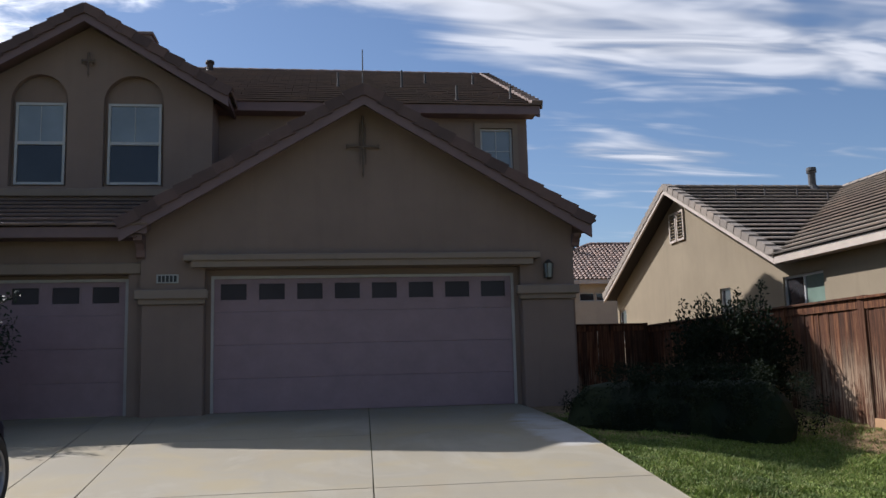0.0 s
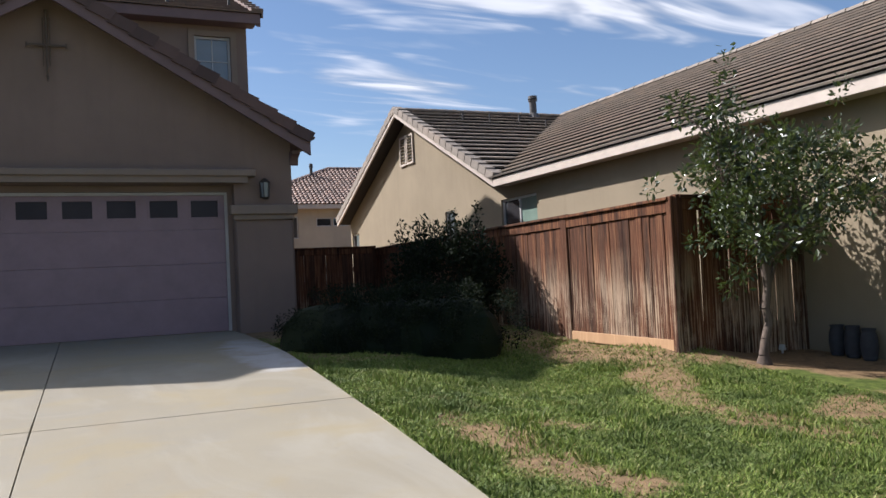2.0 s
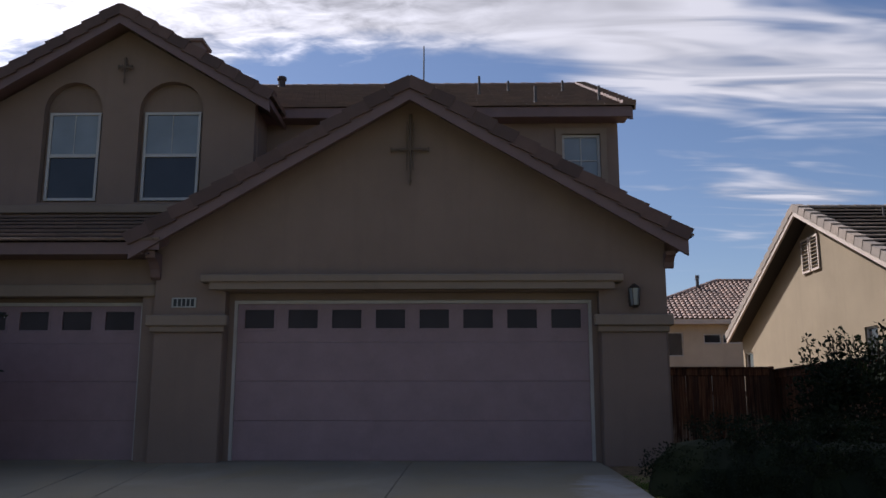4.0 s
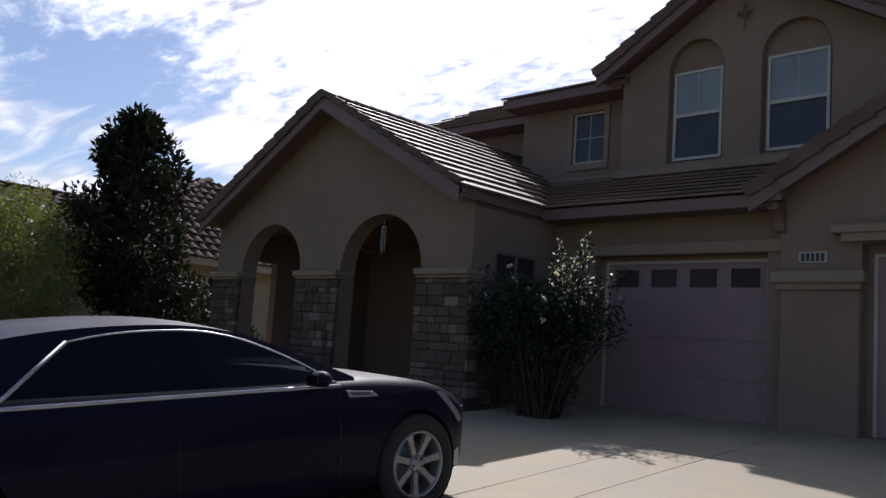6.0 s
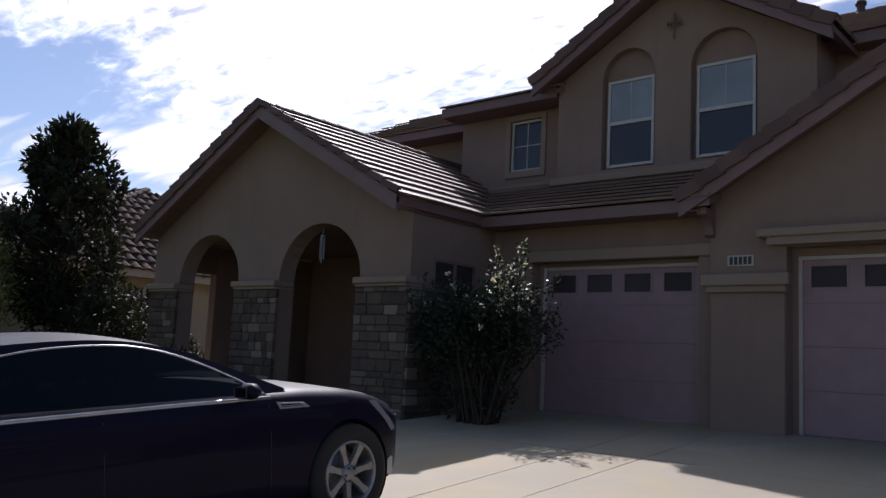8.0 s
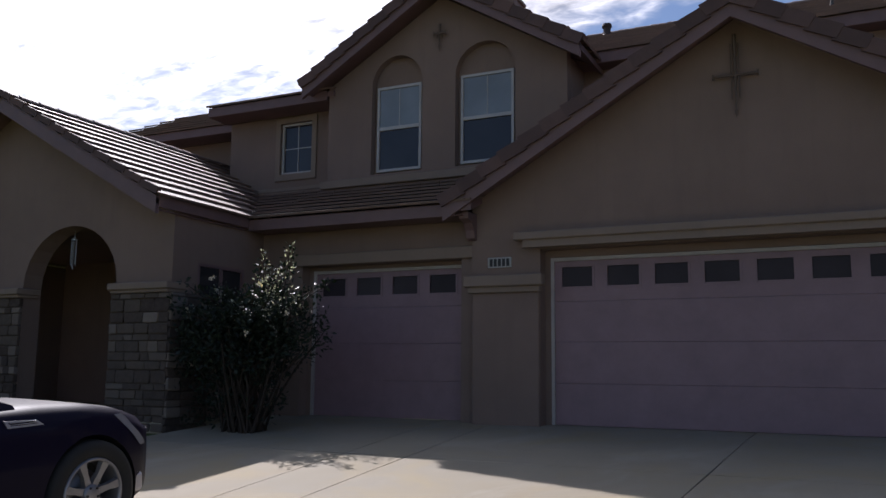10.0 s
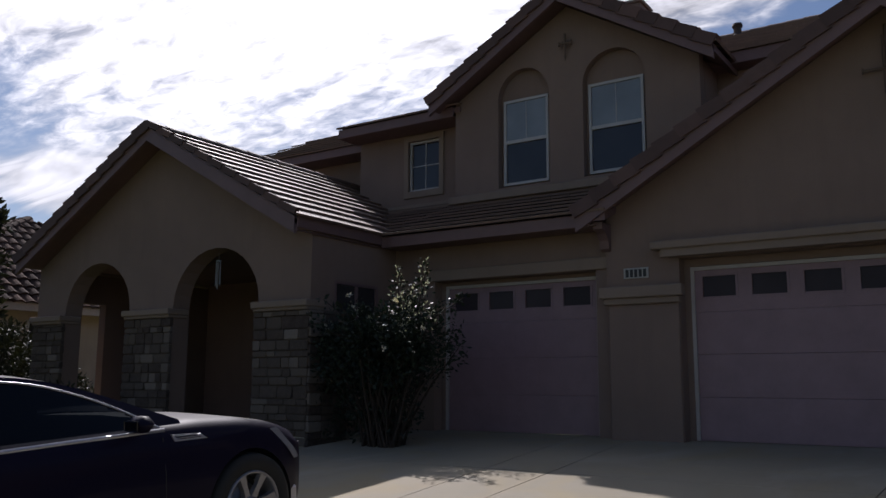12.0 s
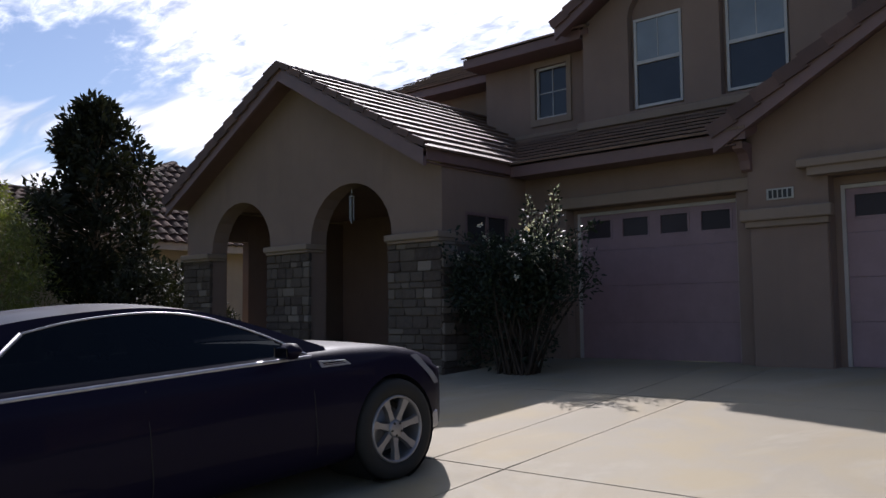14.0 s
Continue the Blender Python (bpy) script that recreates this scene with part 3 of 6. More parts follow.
def roof_slope(parent, corners, tile, deck_mat, single=False, thick=0.10, width=TILE_W, height=TILE_H, arc=0.0, label="", lip=0.058):
    """One slope of a roof: eave corners first, left to right seen from outside, then up and back. A deck, and tiles in courses on it."""
    P = [Vector(c) for c in corners]
    nrm = (P[1] - P[0]).cross(P[2] - P[0]).normalized()
    if nrm.z < 0:
        nrm = -nrm
    ux = Vector((0, 0, 1)).cross(nrm).normalized()
    uy = nrm.cross(ux)
    o = min(P, key=lambda p: p.z)
    poly = [((p - o).dot(ux), (p - o).dot(uy)) for p in P]
    bm = bmesh.new()
    top = [bm.verts.new(p) for p in P]
    low = [bm.verts.new(p - Vector((0, 0, thick))) for p in P]
    bm.faces.new(top)
    bm.faces.new(list(reversed(low)))
    for i in range(len(P)):
        j = (i + 1) % len(P)
        bm.faces.new((top[i], low[i], low[j], top[j]))
    slope = part("roof_slope", bm, deck_mat, parent, label)
    m = Matrix((ux, uy, nrm)).transposed().to_4x4()
    m.translation = o
    vmax = max(v for _, v in poly)
    verts, faces = [], []
    proto = {}
    row, v = 0, -0.05
    steps = 4 if arc else 1
    rng = random.Random(len(bpy.data.objects))
    while v < vmax - 0.04:
        span = along(poly, min(max(v + height * 0.5, 0.001), vmax - 0.001))
        head = min(v + height + 0.05, vmax + 0.03)
        if span:
            u0, u1 = span
            u = u0 - 0.02 - (0.5 * width if row % 2 else 0.0)
            while u < u1 + 0.0:
                a, b = max(u, u0 - 0.02), min(u + width - 0.006, u1 + 0.02)
                full = b - a > width - 0.01 and head - v > height
                if b - a > 0.03:
                    if single and full:
                        if "t" not in proto:
                            vs, fs = tile_geometry(0, width - 0.006, 0, height + 0.05, lip, arc, steps)
                            proto["t"] = link_mesh("tile", vs, fs, tile, slope)
                            proto["t"].matrix_basis = m @ Matrix.Translation((a, v, 0))
                        else:
                            share("tile", proto["t"], m @ Matrix.Translation((a, v, rng.uniform(0, 0.003))) @ pose(0, 0, 0, 0, 0, rng.uniform(-0.12, 0.12)), slope)
                    else:
                        vs, fs = tile_geometry(a, b, v, head, lip, arc, steps)
                        lift = rng.uniform(0, 0.004)
                        k = len(verts)
                        verts += [m @ Vector((x, y, z + lift)) for x, y, z in vs]
                        faces += [tuple(i + k for i in f) for f in fs]
                u += width
        v += height
        row += 1
    if verts:
        tagged(link_mesh("roof_tiling", verts, faces, tile, slope), kind="stuff")
    return slope


def ridge_caps(parent, p0, p1, tile, r=0.11, step=0.36):
    """Half-round cap tiles, overlapping along a ridge or hip, each one shared."""
    p0, p1 = Vector(p0), Vector(p1)
    d = p1 - p0
    n = max(1, round(d.length / step))
    q = d.to_track_quat("Y", "Z").to_matrix().to_4x4()
    proto = None
    for i in range(n):
        m = Matrix.Translation(p0 + d * i / n) @ q
        if proto is None:
            bm = bmesh.new()
            k, L = 6, d.length / n + 0.05
            rings = []
            for y, s in ((0, 1.0), (L, 0.86)):
                rings.append([bm.verts.new((r * s * math.cos(math.pi * a / k), y, -0.02 + r * 0.75 * s * math.sin(math.pi * a / k))) for a in range(k + 1)])
            for a in range(k):
                bm.faces.new((rings[0][a], rings[0][a + 1], rings[1][a + 1], rings[1][a]))
            bm.faces.new(rings[0])
            bm.faces.new(list(reversed(rings[1])))
            proto = part("ridge_cap", bm, tile, parent)
            proto.matrix_basis = m
        else:
            share("ridge_cap", proto, m, parent)


def rake_tiles(parent, foot, head, out, tile, step=0.345, lift=0.02, wide=0.17, drop=0.10):
    """Angled edge tiles lapping up a gable's edge, each one shared; out is the way that the gable faces."""
    foot, head, out = Vector(foot), Vector(head), Vector(out)
    d = head - foot
    n = max(1, round(d.length / step))
    u = d.normalized()
    w = u.cross(out)
    if w.z < 0:
        w = -w
    q = Matrix((u, out, w)).transposed().to_4x4()
    L = d.length / n + 0.04
    ring = ((0.045, -drop), (0.045, 0.075), (-wide, 0.075), (-wide, 0.02), (0.012, 0.02), (0.012, -drop))
    verts = [(0, a + 0.010 * (a > 0), b + lift + 0.034) for a, b in ring] + [(L, a, b + lift) for a, b in ring]
    faces = [tuple(range(6)), tuple(range(11, 5, -1))] + [(i, i + 6, (i + 1) % 6 + 6, (i + 1) % 6) for i in range(6)]
    proto = None
    for i in range(n):
        m = Matrix.Translation(foot + d * i / n) @ q
        if proto is None:
            proto = link_mesh("edge_tile", verts, faces, tile, parent)
            proto.matrix_basis = m
        else:
            share("edge_tile", proto, m, parent)


def rake_board(parent, apex, left, right, y0, y1, deep, mat):
    """Barge boards of a gable that faces along y: apex, left and right as (x, z) of the top edge."""
    loop = [left, apex, right, (right[0], right[1] - deep), (apex[0], apex[1] - deep), (left[0], left[1] - deep)]
    part("barge_board", slab([loop], lambda u, v: (u, y0, v), (0, y1 - y0, 0)), mat, parent)


# ---- windows and doors ----
def window(parent, x0, x1, y, z0, z1, kind, along_y=False, mat=None, label=""):
    """A vinyl window whose outer face lies at y (or, with along_y, at x) and looks to lower y (or lower x)."""
    w = new("window")
    w.parent = parent
    if label:
        w["label"] = label
    fw, deep = 0.045, 0.06
    mat = mat or M_WHITE

    def put(name, u0, u1, d0, d1, v0, v1, mt):
        if along_y:
            return boxed(name, y + d0, y + d1, u0, u1, v0, v1, mt, w, bevel=0.004)
        return boxed(name, u0, u1, y + d0, y + d1, v0, v1, mt, w, bevel=0.004)

    if along_y:
        part("frame", slab([rect(x0, x1, z0, z1), rect(x0 + fw, x1 - fw, z0 + fw, z1 - fw)], lambda u, v: (y, u, v), (deep, 0, 0)), mat, w)
    else:
        part("frame", slab([rect(x0, x1, z0, z1), rect(x0 + fw, x1 - fw, z0 + fw, z1 - fw)], lambda u, v: (u, y, v), (0, deep, 0)), mat, w)
    xm, zm = (x0 + x1) / 2, z0 + (z1 - z0) * 0.505
    if kind == "sash":
        put("rail", x0 + fw, x1 - fw, -0.004, deep, zm - 0.03, zm + 0.03, mat)
        put("pane", x0 + fw, x1 - fw, 0.03, 0.04, z0 + fw, zm - 0.03, M_GLASS)
        put("pane", x0 + fw, x1 - fw, 0.022, 0.032, zm + 0.03, z1 - fw, M_SHADE)
        put("muntin", xm - 0.008, xm + 0.008, 0.014, 0.021, zm + 0.03, z1 - fw, mat)
    elif kind == "grid":
        put("pane", x0 + fw, x1 - fw, 0.03, 0.04, z0 + fw, z1 - fw, M_GLASS)
        put("muntin", xm - 0.010, xm + 0.010, 0.016, 0.029, z0 + fw, z1 - fw, mat)
        put("muntin", x0 + fw, x1 - fw, 0.015, 0.028, zm - 0.010, zm + 0.010, mat)
    elif kind == "grid_blind":
        put("pane", x0 + fw, x1 - fw, 0.03, 0.04, z0 + fw, z1 - fw, M_SHADE)
        put("muntin", xm - 0.010, xm + 0.010, 0.016, 0.029, z0 + fw, z1 - fw, mat)
        put("muntin", x0 + fw, x1 - fw, 0.015, 0.028, zm - 0.010, zm + 0.010, mat)
    elif kind == "slider":
        put("stile", xm - 0.03, xm + 0.03, -0.004, deep, z0 + fw, z1 - fw, mat)
        put("pane", x0 + fw, xm - 0.03, 0.03, 0.04, z0 + fw, z1 - fw, M_GLASS)
        put("pane", xm + 0.03, x1 - fw, 0.02, 0.03, z0 + fw, z1 - fw, M_GLASS)
    elif kind == "slider_blind":
        put("stile", xm - 0.03, xm + 0.03, -0.004, deep, z0 + fw, z1 - fw, mat)
        put("pane", xm + 0.03, x1 - fw, 0.03, 0.04, z0 + fw, z1 - fw, M_GLASS)
        put("pane", x0 + fw, xm - 0.03, 0.02, 0.03, z0 + fw, z1 - fw, M_BLIND)
    else:
        put("pane", x0 + fw, x1 - fw, 0.03, 0.04, z0 + fw, z1 - fw, M_GLASS)
    return w


def garage_door(parent, x0, x1, y, top, lights, label):
    """A sectional door of four steel sections; the top one has a row of small lights."""
    door = new("garage_door")
    door.parent = parent
    door["label"] = label
    h = top / 4
    panels = lights
    pw = (x1 - x0) / panels
    for s in range(4):
        z0, z1 = s * h + 0.0012, (s + 1) * h - 0.0012
        if s == 3:
            holes = [rect(x0 + (i + 0.5) * pw - 0.225, x0 + (i + 0.5) * pw + 0.225, z1 - 0.36, z1 - 0.06) for i in range(panels)]
            part("section", slab([rect(x0, x1, z0, z1)] + holes, lambda u, v: (u, y, v), (0, 0.045, 0)), M_DOOR, door)
            for i in range(panels):
                c = x0 + (i + 0.5) * pw
                part("light_frame", slab([rect(c - 0.235, c + 0.235, z1 - 0.37, z1 - 0.05), rect(c - 0.205, c + 0.205, z1 - 0.34, z1 - 0.08)], lambda u, v: (u, y - 0.008, v), (0, 0.03, 0)), M_DOOR, door)
                boxed("pane", c - 0.215, c + 0.215, y + 0.022, y + 0.030, z1 - 0.35, z1 - 0.07, M_DOORGLASS, door, bevel=0)
        else:
            bm = bmesh.new()
            box(bm, x0, x1, y, y + 0.045, z0, z1, 0.003)
            part("section", bm, M_DOOR, door)
    fr = 0.045
    loop = [(x0 - fr, 0.0), (x0, 0.0), (x0, top), (x1, top), (x1, 0.0), (x1 + fr, 0.0), (x1 + fr, top + fr), (x0 - fr, top + fr)]
    part("door_stop", slab([loop], lambda u, v: (u, y - 0.03, v), (0, 0.07, 0)), M_STOP, door, "pale weather strip round the door")
    return door


# ---- the house ----
house = empty("house", "two-storey tan stucco house with brown tile roofs, garages, arched porch", "house")
FACE_Y = lambda y: (lambda u, v: (u, y, v))
FACE_X = lambda x: (lambda u, v: (x, u, v))

# garage bay
part("wall", slab([[(-1.1, -0.3), (-0.12, -0.3), (-0.12, 2.28), (5.0, 2.28), (5.0, -0.3), (5.92, -0.3), (5.92, 2.95), (2.42, 5.02), (-1.1, 2.95)]], FACE_Y(0.0), (0, 0.2, 0)), M_WALL, house)
part("wall", slab([[(-0.2, -0.3), (-0.045, -0.3), (-0.045, 2.185), (4.925, 2.185), (4.925, -0.3), (5.1, -0.3), (5.1, 2.35), (-0.2, 2.35)]], FACE_Y(0.203), (0, 0.1, 0)), M_WALL, house)
boxed("wall", 5.72, 5.919, 0.203, 12.2, -0.3, 2.94, M_WALL, house)
boxed("wall", -1.099, -0.9, 0.203, 1.7, -0.3, 2.94, M_WALL, house)
for x0, x1, c0, c1 in ((-1.07, -0.125, -1.17, -0.05), (5.003, 5.89, 4.91, 5.97)):
    boxed("pilaster", x0, x1, -0.05, 0.0, -0.3, 1.72, M_WALL, house, bevel=0.012)
    bm = bmesh.new()
    box(bm, c0 + 0.05, c1 - 0.05, -0.10, 0.0, 1.715, 1.80, 0.01)
    box(bm, c0, c1, -0.15, 0.0, 1.795, 1.945, 0.014)
    part("pilaster_cap", bm, M_TRIM, house)
bm = slab([[(-0.19, -0.003), (5.07, -0.003), (5.19, -0.13), (5.19, -0.16), (-0.31, -0.16), (-0.31, -0.13)]], lambda u, v: (u, v, 2.29), (0, 0, 0.10))
box(bm, -0.43, 5.31, -0.20, -0.003, 2.388, 2.49, 0.012)
part("lintel", bm, M_TRIM, house)
for sx, ex, s in ((-1.16, -1.06, 0.75), (6.0, 5.90, 0.45)):
    loop = [(a * s, 2.80 + (b - 2.78) * s) for a, b in ((0.0, 2.78), (-0.40, 2.78), (-0.38, 2.66), (-0.22, 2.60), (-0.12, 2.48), (-0.08, 2.34), (0.0, 2.30))]
    part("corbel", slab([loop], lambda u, v: (min(sx, ex), u, v), (0.13, 0, 0)), M_FASCIA, house)
A = 5.13
roof = new("roof")
roof.parent = house
for side in (-1, 1):
    e = 2.42 + (3.72 if side > 0 else -3.77)
    z = A - 0.59 * abs(e - 2.42)
    pts = [(e, -0.42, z), (e, 2.62, z), (2.42, 2.62, A), (2.42, -0.42, A)]
    roof_slope(roof, pts if side > 0 else [pts[1], pts[0], pts[3], pts[2]], M_TILE, M_FASCIA, single=False)
rake_board(house, (2.42, A - 0.03), (2.42 - 3.77, A - 0.03 - 0.59 * 3.77), (2.42 + 3.72, A - 0.03 - 0.59 * 3.72), -0.425, -0.36, 0.21, M_FASCIA)
for x in (2.42 - 3.79, 2.42 + 3.73):
    rake_tiles(roof, (x, -0.42, A - 0.59 * abs(x - 2.42)), (2.42, -0.42, A), (0, -1, 0), M_EDGE)
ridge_caps(roof, (2.42, -0.46, A + 0.0), (2.42, 2.6, A + 0.0), M_EDGE)
garage_door(house, 0.0, 4.88, 0.24, 2.135, 8, "closed mauve double garage door with a row of small lights")

# single garage bay and the skirt roof above it
part("wall", slab([[(-4.7, -0.3), (-3.95, -0.3), (-3.95, 2.22), (-1.3, 2.22), (-1.3, -0.3), (-1.099, -0.3), (-1.099, 2.86), (-4.7, 2.86)]], FACE_Y(0.10), (0, 0.2, 0)), M_WALL, house)
part("wall", slab([[(-4.0, -0.3), (-3.875, -0.3), (-3.875, 2.17), (-1.345, 2.17), (-1.345, -0.3), (-1.2, -0.3), (-1.2, 2.3), (-4.0, 2.3)]], FACE_Y(0.303), (0, 0.08, 0)), M_WALL, house)
boxed("lintel", -4.1, -1.105, 0.04, 0.097, 2.22, 2.39, M_TRIM, house, bevel=0.012)
garage_door(house, -3.83, -1.39, 0.33, 2.12, 4, "closed mauve single garage door with small lights")
roof_slope(roof, [(-4.62, -0.38, 2.90), (-0.95, -0.38, 2.90), (-0.95, 1.72, 3.72), (-4.62, 1.72, 3.72)], M_TILE, M_FASCIA, single=True)
roof_slope(roof, [(-7.3, -0.38, 2.90), (-4.63, -0.38, 2.90), (-4.63, 2.3, 3.935), (-7.3, 2.3, 3.935)], M_TILE, M_FASCIA)
boxed("fascia", -4.62, -1.18, -0.385, -0.35, 2.735, 2.905, M_FASCIA, house)
boxed("soffit", -4.62, -1.105, -0.35, 0.10, 2.745, 2.765, M_FASCIA, house)

# gabled upper bay with two arched niches
NICHES = ((-3.685, -2.83), (-2.10, -1.165))
loops = [[(-4.62, 3.0), (-0.25, 3.0), (-0.25, 5.61), (-2.43, 6.92), (-4.62, 5.61)]]
loops += [arch(a - 0.06, b + 0.06, 3.97, 5.51, 6.02) for a, b in NICHES]
part("wall", slab(loops, FACE_Y(1.70), (0, 0.14, 0)), M_WALL, house)
boxed("wall", -4.61, -0.26, 1.843, 1.95, 3.0, 6.1, M_WALL, house)
for a, b in NICHES:
    window(house, a, b, 1.79, 4.02, 5.52, "sash", label="white sash window with drawn blind above, arched niche")
boxed("wall", -4.619, -4.47, 1.951, 5.0, 3.0, 5.6, M_WALL, house)
boxed("wall", -0.40, -0.251, 1.951, 5.0, 3.0, 5.6, M_WALL, house)
boxed("sill", -4.72, -0.92, 1.62, 1.70, 3.78, 3.915, M_TRIM, house, bevel=0.012)
B = 7.11
for side in (-1, 1):
    e = -2.43 + side * 2.50
    z = B - 0.61 * 2.50
    pts = [(e, 1.30, z), (e, 6.0, z), (-2.43, 6.0, B), (-2.43, 1.30, B)]
    roof_slope(roof, pts if side > 0 else [pts[1], pts[0], pts[3], pts[2]], M_TILE, M_FASCIA)
rake_board(house, (-2.43, B - 0.03), (-4.93, B - 0.03 - 0.61 * 2.50), (0.07, B - 0.03 - 0.61 * 2.50), 1.295, 1.36, 0.20, M_FASCIA)
for side in (-1, 1):
    rake_tiles(roof, (-2.43 + side * 2.52, 1.30, B - 0.61 * 2.52), (-2.43, 1.30, B), (0, -1, 0), M_EDGE)
ridge_caps(roof, (-2.43, 1.26, B + 0.02), (-2.43, 6.0, B + 0.02), M_EDGE)

# main upper storey
part("wall", slab([rect(-0.25, 5.85, 2.8, 5.65), rect(4.88, 5.54, 4.44, 5.37)], FACE_Y(2.62), (0, 0.18, 0)), M_WALL, house)
boxed("wall", 5.67, 5.849, 2.801, 12.2, 2.9, 5.65, M_WALL, house)
boxed("wall", -1.99, 5.66, 12.0, 12.2, -0.3, 5.65, M_WALL, house)
part("window_surround", slab([rect(4.77, 5.65, 4.32, 5.47), rect(4.88, 5.54, 4.44, 5.37)], FACE_Y(2.58), (0, 0.05, 0)), M_TRIM, house)
window(house, 4.88, 5.54, 2.65, 4.44, 5.37, "grid_blind", label="small white window with a divided pane")
# side gable over the upper storey: the ridge runs along the house
RY, RZ, RX = 7.85, 8.29, 6.05
roof_slope(roof, [(-2.0, 2.28, 5.74), (RX, 2.28, 5.74), (RX, RY, RZ), (-2.0, RY, RZ)], M_TILE, M_FASCIA)
roof_slope(roof, [(RX, 2 * RY - 2.28, 5.74), (-2.0, 2 * RY - 2.28, 5.74), (-2.0, RY, RZ), (RX, RY, RZ)], M_TILE, M_FASCIA)
part("wall", slab([[(2.8, 5.651), (2 * RY - 2.8, 5.651), (RY, RZ - 0.12)]], FACE_X(5.67), (0.179, 0, 0)), M_WALL, house)
part("wall", slab([[(2.8, 5.0), (2 * RY - 2.8, 5.0), (RY, RZ - 0.12)]], FACE_X(-1.99), (0.179, 0, 0)), M_WALL, house)
loop = [(2.28, 5.71), (RY, RZ - 0.03), (2 * RY - 2.28, 5.71), (2 * RY - 2.28, 5.52), (RY, RZ - 0.22), (2.28, 5.52)]
part("barge_board", slab([loop], FACE_X(RX - 0.06), (0.065, 0, 0)), M_FASCIA, house)
for y in (2.26, 2 * RY - 2.26):
    rake_tiles(roof, (RX, y, 5.73), (RX, RY, RZ), (1, 0, 0), M_TILE)
boxed("fascia", -0.3, RX, 2.265, 2.30, 5.57, 5.76, M_FASCIA, house)
boxed("soffit", -0.25, RX - 0.07, 2.30, 2.62, 5.57, 5.59, M_FASCIA, house)
ridge_caps(roof, (-2.0, RY, RZ + 0.04), (RX, RY, RZ + 0.04), M_TILE)

# left upper storey
part("wall", slab([rect(-7.2, -4.6, 3.0, 5.52), rect(-6.0, -5.29, 4.27, 5.25)], FACE_Y(2.2), (0, 0.18, 0)), M_WALL, house)
part("window_surround", slab([rect(-6.10, -5.19, 4.15, 5.35), rect(-6.0, -5.29, 4.27, 5.25)], FACE_Y(2.16), (0, 0.05, 0)), M_TRIM, house)
window(house, -6.0, -5.29, 2.23, 4.27, 5.25, "grid", label="small white window with a divided pane")
boxed("sill", -7.2, -4.63, 2.13, 2.2, 3.90, 4.01, M_TRIM, house, bevel=0.01)
boxed("wall", -7.199, -7.03, 2.381, 5.0, 3.0, 5.45, M_WALL, house)
roof_slope(roof, [(-7.3, 1.65, 5.55), (-4.5, 1.65, 5.55), (-4.5, 3.9, 6.45), (-7.3, 3.9, 6.45)], M_TILE, M_FASCIA)
boxed("fascia", -7.31, -4.63, 1.635, 1.67, 5.39, 5.57, M_FASCIA, house)
boxed("soffit", -7.3, -4.63, 1.67, 2.2, 5.39, 5.41, M_FASCIA, house)
boxed("wall", -11.2, -7.2, 3.0, 3.2, 2.5, 5.4, M_WALL, house)
roof_slope(roof, [(-11.6, 2.45, 5.49), (-7.15, 2.45, 5.49), (-7.15, 4.4, 6.5), (-10.6, 4.4, 6.5)], M_TILE, M_FASCIA)
boxed("fascia", -11.6, -7.32, 2.435, 2.47, 5.33, 5.51, M_FASCIA, house)
boxed("soffit", -11.6, -7.2, 2.47, 3.0, 5.33, 5.35, M_FASCIA, house)
boxed("wall", -11.2, 5.9, 6.9, 7.1, -0.3, 5.4, M_WALL, house)

# arched porch
PY, PX0, PX1, PC = -1.85, -11.35, -4.70, -7.9
loops = [[(PX0, -0.3), (-10.49, -0.3), (-10.49, 1.85)]
         + [(-9.59 - 0.90 * math.cos(math.pi * i / 14), 1.85 + 0.85 * math.sin(math.pi * i / 14)) for i in range(1, 14)]
         + [(-8.69, 1.85), (-8.69, -0.3), (-7.60, -0.3), (-7.60, 1.85)]
         + [(-6.655 - 0.945 * math.cos(math.pi * i / 14), 1.85 + 0.87 * math.sin(math.pi * i / 14)) for i in range(1, 14)]
         + [(-5.71, 1.85), (-5.71, -0.3), (PX1, -0.3), (PX1, 2.86), (PC, 4.66), (PX0, 2.70)]]
part("wall", slab(loops, FACE_Y(PY), (0, 0.32, 0)), M_WALL, house)
part("wall", slab([rect(PY + 0.321, 1.90, -0.3, 2.84), rect(-1.35, -0.35, 0.75, 2.15)], FACE_X(PX1 - 0.2), (0.199, 0, 0)), M_WALL, house)
boxed("wall", PX0, PX0 + 0.2, -0.60, 3.0, -0.3, 2.70, M_WALL, house)
boxed("wall", PX0, PX0 + 0.2, PY + 0.321, -0.602, 2.15, 2.70, M_WALL, house)
part("wall", slab([rect(PX0 + 0.201, PX1 - 0.201, -0.3, 2.84), rect(-7.75, -6.55, -0.01, 2.2)], FACE_Y(1.90), (0, 0.15, 0)), M_WALL, house)
boxed("porch_ceiling", PX0 + 0.2, PX1 - 0.2, PY + 0.32, 1.90, 2.76, 2.82, M_WALL, house)
boxed("porch_floor", PX0, PX1, PY - 0.05, 2.1, -0.32, -0.02, M_CONC, house)
window(house, -1.35, -0.35, PX1 - 0.06, 0.75, 2.15, "slider", along_y=True, mat=M_FASCIA, label="dark side window behind a shrub")
C = 4.73
